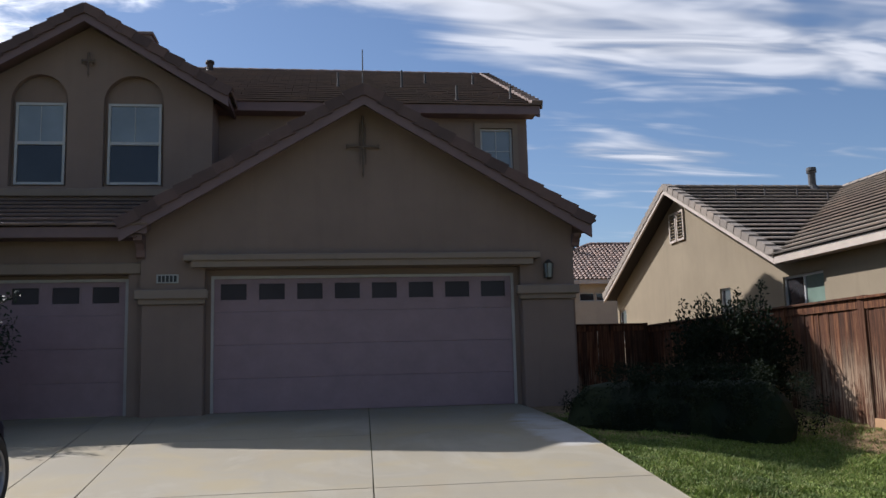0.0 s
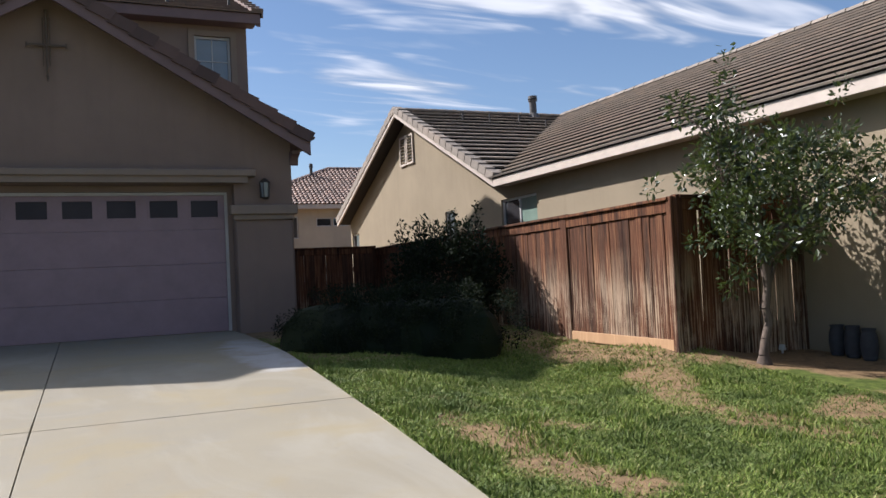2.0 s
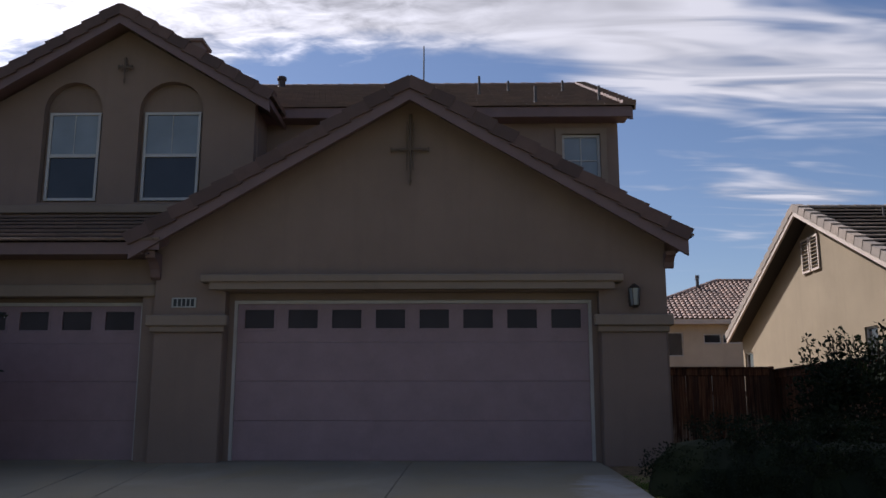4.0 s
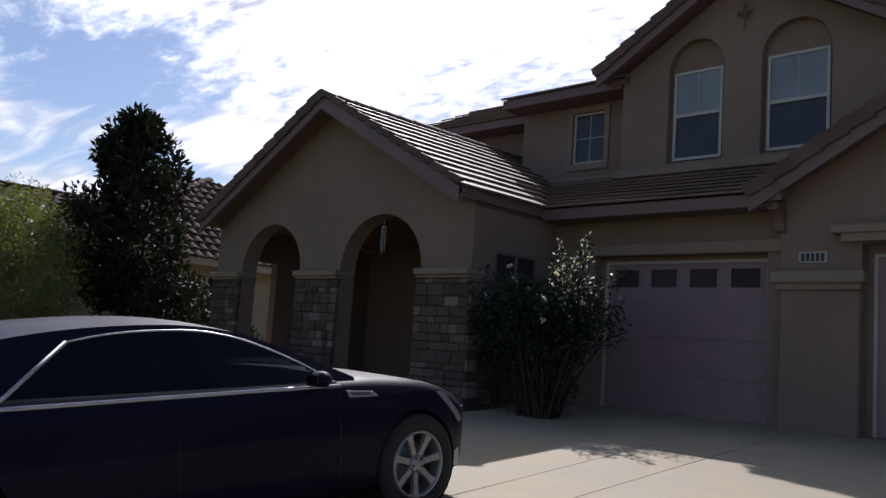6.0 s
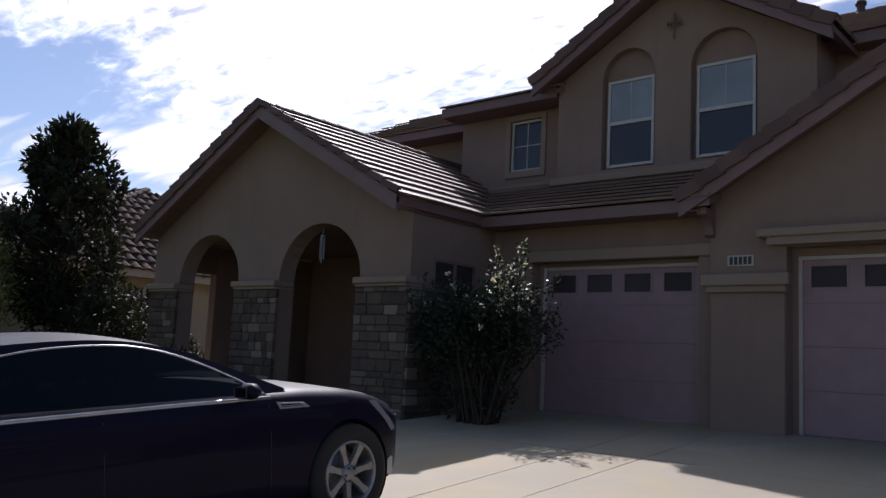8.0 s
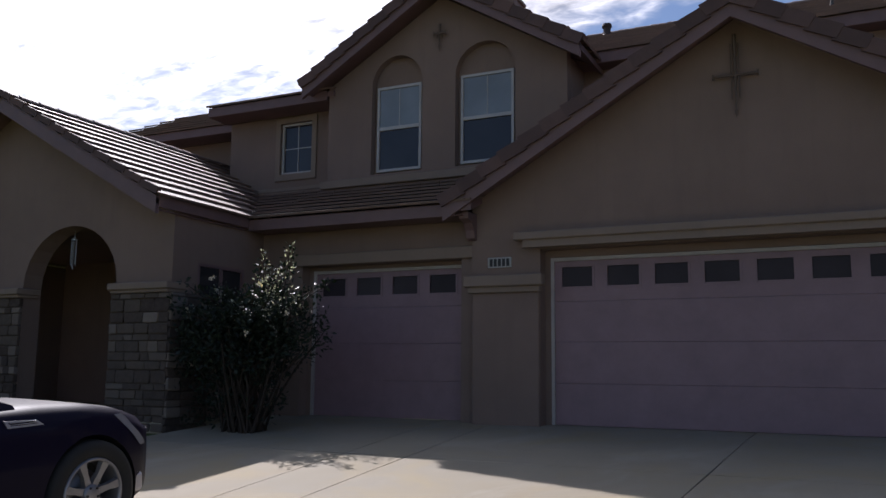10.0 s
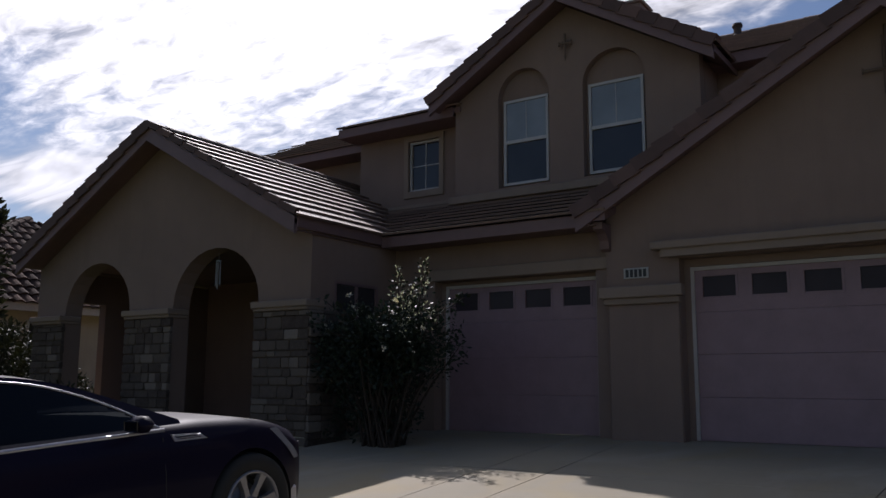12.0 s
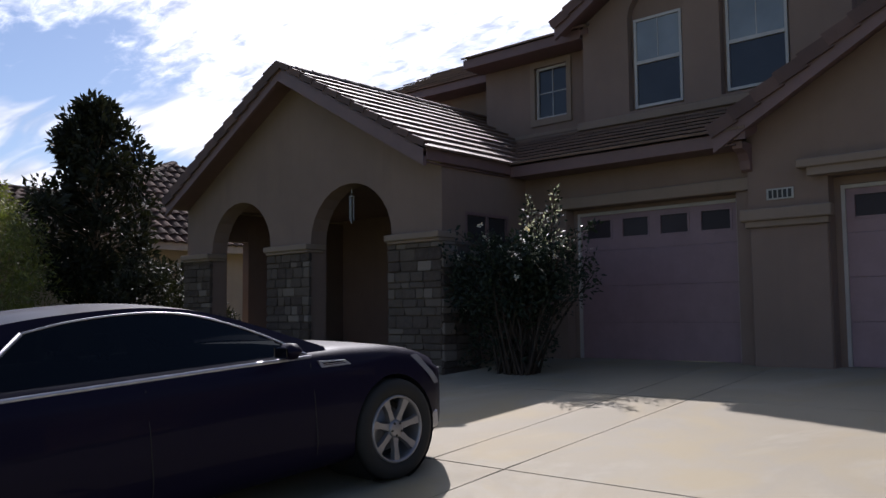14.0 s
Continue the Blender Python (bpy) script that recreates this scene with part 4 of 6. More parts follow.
for side in (-1, 1):
    e = PC + (3.28 if side > 0 else -3.49)
    z = C - 0.551 * abs(e - PC)
    if side > 0:
        # this slope runs back into the skirt roof in a valley
        pts = [(e, -2.30, z), (e, -0.38, z), (PC + 0.55, 3.0, C - 0.551 * 0.55), (PC, 3.0, C), (PC, -2.30, C)]
        roof_slope(roof, pts, M_TILE, M_FASCIA, single=True, lip=0.05)
    else:
        roof_slope(roof, [(e, 3.0, z), (e, -2.30, z), (PC, -2.30, C), (PC, 3.0, C)], M_TILE, M_FASCIA)
rake_board(house, (PC, C - 0.03), (PC - 3.49, C - 0.03 - 0.551 * 3.49), (PC + 3.28, C - 0.03 - 0.551 * 3.28), -2.305, -2.24, 0.20, M_FASCIA)
for x, wide, drop in ((PC - 3.51, 0.17, 0.10), (PC + 3.30, 0.02, 0.02)):
    rake_tiles(roof, (x, -2.30, C - 0.551 * abs(x - PC)), (PC, -2.30, C), (0, -1, 0), M_EDGE, wide=wide, drop=drop)
ridge_caps(roof, (PC, -2.34, C + 0.03), (PC, 3.0, C + 0.03), M_TILE)
boxed("fascia", PC + 3.25, PC + 3.285, -2.24, -0.38, 2.78, 2.945, M_FASCIA, house)
boxed("soffit", PX1, PC + 3.25, -2.24, -0.38, 2.745, 2.765, M_FASCIA, house)
part("front_door", slab([rect(-7.70, -6.60, 0.0, 2.18)], FACE_Y(1.95), (0, 0.05, 0)), plain("dark stained door", (0.05, 0.025, 0.018), 0.4), house, "dark front door deep inside the porch")


def pier(x0, x1, side=False):
    """A porch pier: stacked stone below a stucco cap; with side, the stone turns the corner."""
    p = new("pier")
    p.parent = house
    y0 = PY - 0.03
    boxed("mortar", x0 - 0.02, x1 + 0.02, y0, PY - 0.001, -0.3, 1.70, M_MORTAR, p)
    bm = bmesh.new()
    box(bm, x0 - 0.03, x1 + 0.05, PY - 0.14, PY + 0.28, 1.735, 1.83, 0.012)
    box(bm, x0 - 0.01, x1 + 0.03, PY - 0.10, PY + 0.26, 1.69, 1.74, 0.01)
    part("pier_cap", bm, M_TRIM, p)
    rng = random.Random(int(x0 * 100))
    for face in ((0, 1) if side else (0,)):
        if face:
            boxed("mortar", PX1 + 0.001, PX1 + 0.03, PY, PY + 0.75, -0.3, 1.70, M_MORTAR, p)
        z = -0.16
        while z < 1.66:
            h = min(rng.choice((0.09, 0.12, 0.15, 0.18)), 1.69 - z)
            a, end = (x0 - 0.03, x1 + 0.03) if not face else (PY - 0.05, PY + 0.75)
            while a < end - 0.03:
                w = min(rng.uniform(0.13, 0.36), end - a)
                if end - a - w < 0.08:
                    w = end - a
                s = STONES[rng.randrange(len(STONES))]
                scale = Matrix.Diagonal((w - 0.012, rng.uniform(0.05, 0.085), h - 0.012, 1))
                if face:
                    m = Matrix.Translation((PX1 + 0.03, a + w / 2, z + h / 2)) @ pose(0, 0, 0, 0, 0, 90) @ scale
                else:
                    m = Matrix.Translation((a + w / 2, y0, z + h / 2)) @ scale
                o = new("stone", s)
                o.parent = p
                o.matrix_basis = m
                a += w
            z += h


def stone_meshes():
    out = []
    for k in range(6):
        bm = bmesh.new()
        box(bm, -0.5, 0.5, -0.5, 0.5, -0.5, 0.5, 0.10)
        for v in bm.verts:
            v.co += 0.07 * noise.noise_vector(v.co * 2.0 + Vector((k * 7, 0, 0)))
        me = bpy.data.meshes.new("stone")
        bm.to_mesh(me)
        bm.free()
        me.materials.append(M_STONE)
        out.append(me)
    return out


STONES = stone_meshes()
pier(PX0, -10.49)
pier(-8.69, -7.60)
pier(-5.71, PX1, side=True)


# ---- fences ----
def board_mesh(w, h, t, seed):
    """A fence picket, slightly cupped, with worn ends."""
    bm = bmesh.new()
    box(bm, -w / 2, w / 2, -t / 2, t / 2, 0, h, 0.004)
    rng = random.Random(seed)
    for v in bm.verts:
        if v.co.z > h * 0.9:
            v.co.z += rng.uniform(-0.012, 0.004)
        v.co.y += rng.uniform(-0.003, 0.003)
    me = bpy.data.meshes.new("board")
    bm.to_mesh(me)
    bm.free()
    me.materials.append(M_FENCE)
    return me


def fence(p, q, base_p, base_q, top, gap, label, kick=None, posts=2.4, trim=True, seed=1):
    """A run of upright boards from p to q in plan, with posts, rails and a cap."""
    p, q = Vector((*p, 0)), Vector((*q, 0))
    d = q - p
    n = max(1, round(d.length / (0.14 + gap)))
    turn = math.degrees(math.atan2(d.y, d.x))
    f = empty("fence", label, "fence")
    rng = random.Random(seed)
    low = min(base_p, base_q)
    pitch = d.length / n
    kinds = [board_mesh(pitch - gap * 0.6, top - low - 0.06, 0.02, k + seed) for k in range(4)]
    for i in range(n):
        s = (i + 0.5) / n
        at = p + d * s
        ob = new("board", kinds[rng.randrange(4)])
        ob.parent = f
        b = base_p + (base_q - base_p) * s
        ob.matrix_basis = pose(at.x, at.y, b + rng.uniform(-0.004, 0.01), 0, 0, turn + rng.uniform(-1.2, 1.2)) @ pose(0, 0, 0, rng.uniform(-0.4, 0.4), rng.uniform(-0.5, 0.5)) @ Matrix.Diagonal((1, 1, (top - 0.05 - b) / (top - low - 0.06), 1))
    side = Vector((-d.y, d.x, 0)).normalized()

    def rail(name, z0, z1, off, thick, mat, a=0.0, c=1.0):
        bm = bmesh.new()
        u0, u1 = d.length * a, d.length * c
        box(bm, u0, u1, off, off + thick, 0, z1 - z0, 0.005)
        ob = part(name, bm, mat, f)
        ob.matrix_basis = pose(p.x, p.y, z0, 0, 0, turn)
        return ob

    rail("cap", top - 0.01, top + 0.028, -0.075, 0.15, M_FENCE)
    if trim:
        rail("trim_board", top - 0.15, top - 0.012, -0.036, 0.022, M_FENCE)
        rail("trim_board", top - 0.15, top - 0.012, 0.014, 0.022, M_FENCE)
    rail("rail", low + 0.35, low + 0.44, 0.014, 0.04, M_FENCE)
    rail("rail", top - 0.55, top - 0.46, 0.014, 0.04, M_FENCE)
    if kick:
        k = rail("kick_board", 0, 0.14, -0.036, 0.024, M_KICK)
        k.matrix_basis = pose(p.x, p.y, base_p - 0.03, 0, 0, turn) @ pose(0, 0, 0, 0, -math.degrees(math.atan2(base_q - base_p, d.length)), 0)
        k["label"] = "pale new kick board"
    m = max(1, round(d.length / posts))
    for i in range(m + 1):
        at = p + d * (i / m)
        b = base_p + (base_q - base_p) * i / m
        bm = bmesh.new()
        box(bm, -0.05, 0.05, -0.05, 0.05, -0.3, top - b + 0.035, 0.008)
        ob = part("post", bm, M_FENCE, f)
        ob.matrix_basis = pose(at.x, at.y, b, 0, 0, turn)
    return f


G1, G2 = (9.19, -2.86), (9.02, -5.44)
fence(G1, G2, -0.30, -0.32, 1.44, 0.010, "weathered red-brown board gate panel with pale kick board", kick=True, posts=1.83, seed=3)
fence((9.50, 6.0), (9.19, -2.92), -0.10, -0.30, 1.45, -0.004, "weathered red-brown board side fence", seed=5)
fence((5.95, 6.0), (9.42, 6.0), -0.05, -0.10, 1.50, -0.004, "dark board fence across the side yard", seed=7)
fence((9.08, -5.46), (11.07, -5.37), -0.42, -0.56, 1.46, 0.009, "weathered board fence return with gaps between boards", posts=1.4, seed=9)


# ---- neighbouring house ----
nb = empty("house", "single-storey sand stucco house with grey-brown tile roof", "house")
NX, NE, NW = 11.15, 10.78, 11.10
nloops = [[(1.0, -0.9), (12.85, -0.9), (12.85, 2.62), (7.6, 5.02), (2.3, 2.62), (1.0, 2.62)],
          rect(1.15, 2.62, 1.05, 2.27), rect(4.96, 5.50, 1.55, 2.28), rect(12.05, 12.70, 1.2, 2.22)]
part("wall", slab(nloops, FACE_X(NX), (0.2, 0, 0)), M_NWALL, nb)
boxed("wall", NW, NW + 0.2, -9.0, 0.998, -0.9, 2.62, M_NWALL, nb)
boxed("wall", NW + 0.2, 20.8, -9.2, -9.0, -0.9, 2.62, M_NWALL, nb)
boxed("wall", NX + 0.2, 20.8, 12.65, 12.85, -0.9, 2.62, M_NWALL, nb)
boxed("wall", 20.6, 20.8, -9.0, 12.65, -0.9, 2.62, M_NWALL, nb)
window(nb, 1.15, 2.62, NX + 0.04, 1.05, 2.27, "slider_blind", along_y=True, label="white sliding window with a half-drawn pale blind")
window(nb, 4.96, 5.50, NX + 0.04, 1.55, 2.28, "plain", along_y=True, label="small white window")
window(nb, 12.05, 12.70, NX + 0.04, 1.2, 2.22, "plain", along_y=True, label="small white window")
nroof = new("roof")
nroof.parent = nb
NZ, NR = 2.66, 5.18
roof_slope(nroof, [(NE, 2.2, NZ), (NE, -9.5, NZ), (16.0, -9.5, NR), (16.0, 7.6, NR)], M_NTILE, M_UNDERLAY, lip=0.076, single=True)
roof_slope(nroof, [(NE, 2.2, NZ), (16.0, 7.6, NR), (NE, 7.6, NR)], M_NTILE, M_UNDERLAY, lip=0.088, single=True)
roof_slope(nroof, [(NE, 13.0, NZ), (NE, 7.6, NR), (16.0, 7.6, NR), (16.0, 13.0, NZ)], M_NTILE, M_UNDERLAY, lip=0.088)
roof_slope(nroof, [(21.2, -9.5, NZ), (21.2, 13.0, NZ), (16.0, 7.6, NR), (16.0, -9.5, NR)], M_NTILE, M_UNDERLAY, lip=0.088)
ridge_caps(nroof, (16.0, -9.5, NR + 0.06), (16.0, 7.6, NR + 0.06), M_NTILE, 0.125, 0.40)
ridge_caps(nroof, (NE - 0.04, 7.6, NR + 0.05), (16.0, 7.6, NR + 0.05), M_NTILE)
boxed("fascia", NE - 0.03, NE + 0.01, -9.5, 2.2, NZ - 0.155, NZ + 0.015, M_NTRIM, nb)
boxed("soffit", NE + 0.01, NW - 0.002, -9.5, 2.2, NZ - 0.14, NZ - 0.12, M_NTRIM, nb)
for y in (2.20, 13.0):
    rake_tiles(nroof, (NE, y, NZ), (NE, 7.6, NR), (-1, 0, 0), M_NTILE, 0.36, 0.045)
gl = [(2.2, NZ), (7.6, NR), (13.0, NZ), (13.0, NZ - 0.15), (7.6, NR - 0.15), (2.2, NZ - 0.15)]
part("barge_board", slab([gl], FACE_X(NE - 0.032), (0.05, 0, 0)), M_NTRIM, nb)
for y0, y1, zt in ((7.26, 7.70, 4.56), (7.76, 8.20, 4.56)):
    v = new("gable_vent")
    v.parent = nb
    part("frame", slab([rect(y0, y1, 3.76, zt), rect(y0 + 0.05, y1 - 0.05, 3.81, zt - 0.05)], FACE_X(NX - 0.05), (0.06, 0, 0)), M_NTRIM, v)
    boxed("backing", NX - 0.012, NX - 0.004, y0 + 0.04, y1 - 0.04, 3.8, zt - 0.04, M_BLACK, v)
    for k in range(8):
        z = 3.83 + k * (zt - 3.89) / 8
        bm = bmesh.new()
        box(bm, -0.03, 0.03, y0 + 0.045, y1 - 0.045, -0.008, 0.008)
        s = part("slat", bm, M_NWALL, v)
        s.matrix_basis = pose(NX - 0.025, 0, z + 0.02, 0, 35, 0)


def vent_pipe(at, height, r, mat=None, parent=None):
    """A capped flue on a roof."""
    bm = bmesh.new()
    x, y, z = at
    tube(bm, (x, y, z - 0.25), (x, y, z + height * 0.75), r, n=12)
    tube(bm, (x, y, z + height * 0.72), (x, y, z + height * 0.80), r * 1.25, r * 1.35, n=12)
    tube(bm, (x, y, z + height * 0.84), (x, y, z + height), r * 1.35, r * 1.2, n=12)
    for k in range(4):
        a = k * math.pi / 2
        tube(bm, (x + r * math.cos(a), y + r * math.sin(a), z + height * 0.7), (x + r * math.cos(a), y + r * math.sin(a), z + height * 0.9), 0.012, n=5)
    tube(bm, (x, y, z - 0.1), (x, y, z + 0.06), r * 2.2, r * 1.1, n=12)
    return part("vent_pipe", bm, mat or M_PIPE, parent)


def roof_peg(at, height, parent, r=0.022):
    """A slim upright standing on the tiles, on a small foot."""
    bm = bmesh.new()
    x, y, z = at
    tube(bm, (x, y, z - 0.12), (x, y, z + height), r, n=8)
    tube(bm, (x, y, z - 0.06), (x, y, z + 0.02), r * 2.4, r * 1.3, n=8)
    return part("roof_pipe", bm, M_PIPE, parent)


vent_pipe((15.0, 7.5, 5.2), 0.55, 0.10, parent=nroof)
for x, y in ((12.3, 6.6), (13.1, 6.6), (14.0, 6.6), (14.6, 6.2)):
    roof_peg((x, y, NZ + (y - 2.2) * (NR - NZ) / 5.4), 0.28, nroof)


# ---- house behind ----
back = empty("house", "cream stucco house with terracotta barrel tile roof", "house")
part("wall", slab([rect(9.5, 21.0, -0.3, 4.28), rect(12.75, 13.45, 3.2, 3.58), rect(13.5, 14.2, 3.2, 3.58), rect(11.2, 11.95, 2.7, 3.65)], FACE_Y(22.3), (0, 0.2, 0)), M_BWALL, back)
window(back, 12.75, 13.45, 22.35, 3.2, 3.58, "plain", label="small dark high window")
window(back, 13.5, 14.2, 22.35, 3.2, 3.58, "plain", label="small dark high window")
window(back, 11.2, 11.95, 22.35, 2.7, 3.65, "plain", label="white window")
boxed("wall", 9.5, 9.7, 22.5, 30.0, -0.3, 4.28, M_BWALL, back)
broof = new("roof")
broof.parent = back
BW, BE, BZ, BR = 9.0, 24.0, 4.1, 6.2
for slope in ([(BW, 21.8, BZ), (BE, 21.8, BZ), (19.0, 26.0, BR), (14.5, 26.0, BR)],
              [(BW, 30.2, BZ), (BW, 21.8, BZ), (14.5, 26.0, BR)],
              [(BE, 30.2, BZ), (BW, 30.2, BZ), (14.5, 26.0, BR), (19.0, 26.0, BR)]):
    roof_slope(broof, slope, M_STILE, M_BWALL, arc=0.05, width=0.20, height=0.27)
boxed("fascia", BW, BE, 21.76, 21.80, BZ - 0.18, BZ + 0.02, M_NTRIM, back)
ridge_caps(broof, (14.5, 26.0, BR + 0.05), (19.0, 26.0, BR + 0.05), M_STILE, 0.14)
ridge_caps(broof, (BW, 21.8, BZ + 0.05), (14.5, 26.0, BR + 0.05), M_STILE, 0.14)
vent_pipe((13.38, 25.0, 5.65), 0.68, 0.07, parent=broof)


# ---- plants ----
def leaf_cloud(name, parent, mat, clumps, size, seed, aspect=0.45, droop=0.0, label="", up=0.0):
    """Many small folded leaves, spread through the clumps (centre, radii, count), denser towards each clump's skin."""
    rng = random.Random(seed)
    verts, faces = [], []
    for c, rad, n in clumps:
        c = Vector(c)
        rad = Vector(rad) if isinstance(rad, (tuple, list)) else Vector((rad, rad, rad))
        for _ in range(n):
            d = Vector((rng.gauss(0, 1), rng.gauss(0, 1), rng.gauss(0, 1)))
            if d.length < 1e-6:
                continue
            d.normalize()
            r = rng.random() ** 0.45
            p = c + Vector((d.x * rad.x, d.y * rad.y, d.z * rad.z)) * r
            out = (d + Vector((rng.uniform(-0.8, 0.8), rng.uniform(-0.8, 0.8), rng.uniform(-0.8, 0.8) - droop + up))).normalized()
            side = out.cross(Vector((rng.uniform(-1, 1), rng.uniform(-1, 1), rng.uniform(-1, 1)))).normalized()
            nrm = out.cross(side)
            L = size * rng.uniform(0.6, 1.25)
            w = L * aspect
            k = len(verts)
            verts += [p, p + out * L * 0.5 + side * w * 0.5 + nrm * w * 0.18, p + out * L, p + out * L * 0.5 - side * w * 0.5 + nrm * w * 0.18]
            faces += [(k, k + 1, k + 2), (k, k + 2, k + 3)]
    return link_mesh(name, verts, faces, mat, parent, label)


def limbs(bm, start, way, length, radius, depth, rng, tips, spread=0.55, segs=3):
    """A crooked, tapering limb that forks; the ends are gathered in tips."""
    p, d, r = Vector(start), Vector(way).normalized(), radius
    for s in range(segs):
        d = (d + Vector((rng.uniform(-1, 1), rng.uniform(-1, 1), rng.uniform(-0.3, 0.6))) * 0.16).normalized()
        q = p + d * length / segs
        tube(bm, p, q, r, r * 0.86, n=8 if radius > 0.03 else 5, cap=False)
        p, r = q, r * 0.86
        if depth > 0 and s > 0 and rng.random() < 0.5:
            e = (d + Vector((rng.uniform(-1, 1), rng.uniform(-1, 1), rng.uniform(-0.2, 0.5))) * spread * 1.5).normalized()
            limbs(bm, p, e, length * 0.62, r * 0.6, depth - 1, rng, tips, spread)
    if depth == 0:
        tips.append(p)
        return
    for k in range(rng.choice((2, 3))):
        e = (d + Vector((rng.uniform(-1, 1), rng.uniform(-1, 1), rng.uniform(-0.35, 0.6))) * spread * 1.6).normalized()
        limbs(bm, p, e, length * rng.uniform(0.6, 0.85), r * 0.68, depth - 1, rng, tips, spread)


def lawn_tree():
    t = empty("tree", "small broad-leaved tree with sparse green crown on the lawn", "tree")
    rng = random.Random(12)
    bm = bmesh.new()
    tips = []
    x, y, z = 9.58, -6.17, -0.49
    p = Vector((x, y, z))
    tube(bm, p + Vector((0, 0, -0.05)), p + Vector((0.0, 0, 0.10)), 0.11, 0.058, n=10, cap=False)
    path = [p + Vector(v) for v in ((0, 0, 0.10), (0.04, 0, 0.28), (0.11, 0, 0.46), (0.08, 0.01, 0.62), (0.12, 0.0, 0.86), (0.10, 0.0, 1.12))]
    for a, b, r0, r1 in zip(path, path[1:], (0.058, 0.050, 0.050, 0.046, 0.046), (0.050, 0.050, 0.046, 0.046, 0.052)):
        tube(bm, a, b, r0, r1, n=10, cap=False)
    fork = path[-1]
    for d, L in (((-0.55, 0.15, 1), 0.85), ((0.42, -0.40, 0.9), 0.95), ((0.1, 0.5, 1), 0.9), ((0.15, -0.55, 1.0), 0.85), ((-0.1, 0.0, 1.0), 1.15), ((0.62, -0.52, 0.8), 1.0)):
        limbs(bm, fork, d, L * 0.78, 0.038, 2, rng, tips, 0.5)
    tube(bm, path[4], path[4] + Vector((0.38, 0.1, 0.55)), 0.035, 0.022, n=8, cap=False)
    part("trunk", bm, M_TREEBARK, t, smooth=True)
    clumps = []
    for q in tips:
        clumps.append((q, rng.uniform(0.14, 0.26), rng.randrange(34, 62)))
    centre = fork + Vector((0.14, -0.2, 0.64))
    for k in range(125):
        d = Vector((rng.gauss(0, 1), rng.gauss(0, 1), rng.gauss(0, 0.75))).normalized()
        q = centre + Vector((d.x * 1.15, d.y * 1.4, d.z * 0.98)) * rng.uniform(0.4, 1.0)
        size, count = rng.uniform(0.12, 0.24), rng.randrange(46, 78)
        # the crown lifts away on its light side
        if q.z - fork.z > 0.62 * (0.77 * (q.x - fork.x) - 0.64 * (q.y - fork.y)) - 0.05:
            clumps.append((q, size, count))
    for q, n in (((x - 0.30, y, 2.65), 30), ((x - 0.28, y, 2.85), 22), ((x - 0.27, y, 3.02), 12), ((x + 0.72, y - 0.6, 2.45), 30), ((x + 0.78, y - 0.65, 2.62), 16), ((x - 1.05, y + 0.45, 1.55), 40)):
        clumps.append((q, 0.12, n))
    leaf_cloud("crown", t, M_LEAF, clumps, 0.080, 21, 0.46)
    return t


lawn_tree()


def hedge():
    h = empty("hedge", "low clipped rounded hedge in deep shade beside the drive", "hedge")
    rng = random.Random(5)
    clumps = []
    bm = bmesh.new()
    for k in range(520):
        s = rng.uniform(0.0, 1.04)
        c = Vector((5.65 + 1.75 * s, -2.25 - 1.15 * s, 0))
        d = Vector((rng.gauss(0, 1), rng.gauss(0, 1), abs(rng.gauss(0, 0.9)))).normalized()
        q = c + Vector((d.x * 0.70, d.y * 0.62, d.z * 0.78 - 0.20))
        clumps.append((q, 0.085, 60))
    for k in range(26):
        s = k / 25
        c = Vector((5.65 + 1.75 * s, -2.25 - 1.15 * s, -0.30))
        tube(bm, c, c + Vector((rng.uniform(-0.3, 0.3), rng.uniform(-0.3, 0.3), 0.6)), 0.015, 0.006, n=5)
    part("stem", bm, M_STEM, h)
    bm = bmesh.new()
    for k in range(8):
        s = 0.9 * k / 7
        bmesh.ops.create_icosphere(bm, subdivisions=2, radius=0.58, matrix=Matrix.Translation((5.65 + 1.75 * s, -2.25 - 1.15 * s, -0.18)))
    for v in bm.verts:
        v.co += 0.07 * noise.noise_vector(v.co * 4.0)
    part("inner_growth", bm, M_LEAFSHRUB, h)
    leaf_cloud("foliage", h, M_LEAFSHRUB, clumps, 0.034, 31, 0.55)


def side_shrub():
    h = empty("shrub", "tall loose green shrub in front of the side fence", "shrub")
    rng = random.Random(8)
    clumps = []
    bm = bmesh.new()
    cx, cy = 8.15, -0.9
    for k in range(300):
        d = Vector((rng.gauss(0, 1), rng.gauss(0, 1), rng.gauss(0, 0.8))).normalized()
        q = Vector((cx, cy, 0.62)) + Vector((d.x * 1.0, d.y * 0.85, d.z * 0.92)) * rng.uniform(0.55, 1.0)
        clumps.append((q, 0.16, 46))
    for k in range(14):
        a = Vector((cx + rng.uniform(-0.3, 0.3), cy + rng.uniform(-0.3, 0.3), -0.25))
        b = Vector((cx + rng.uniform(-0.8, 0.8), cy + rng.uniform(-0.6, 0.6), rng.uniform(1.2, 1.6)))
        tube(bm, a, b, 0.02, 0.008, n=5)
        for s in range(4):
            clumps.append((a.lerp(b, 0.72 + 0.1 * s), 0.09, 16))
    for dx, top in ((-0.75, 1.55), (0.62, 1.85), (0.2, 1.72)):
        for s in range(5):
            clumps.append(((cx + dx, cy, top - 0.09 * s), 0.06, 10))
        tube(bm, (cx + dx * 0.8, cy, 0.6), (cx + dx, cy, top), 0.012, 0.005, n=5)
    part("stem", bm, M_STEM, h)
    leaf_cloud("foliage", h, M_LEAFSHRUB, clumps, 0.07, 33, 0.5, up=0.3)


hedge()
side_shrub()


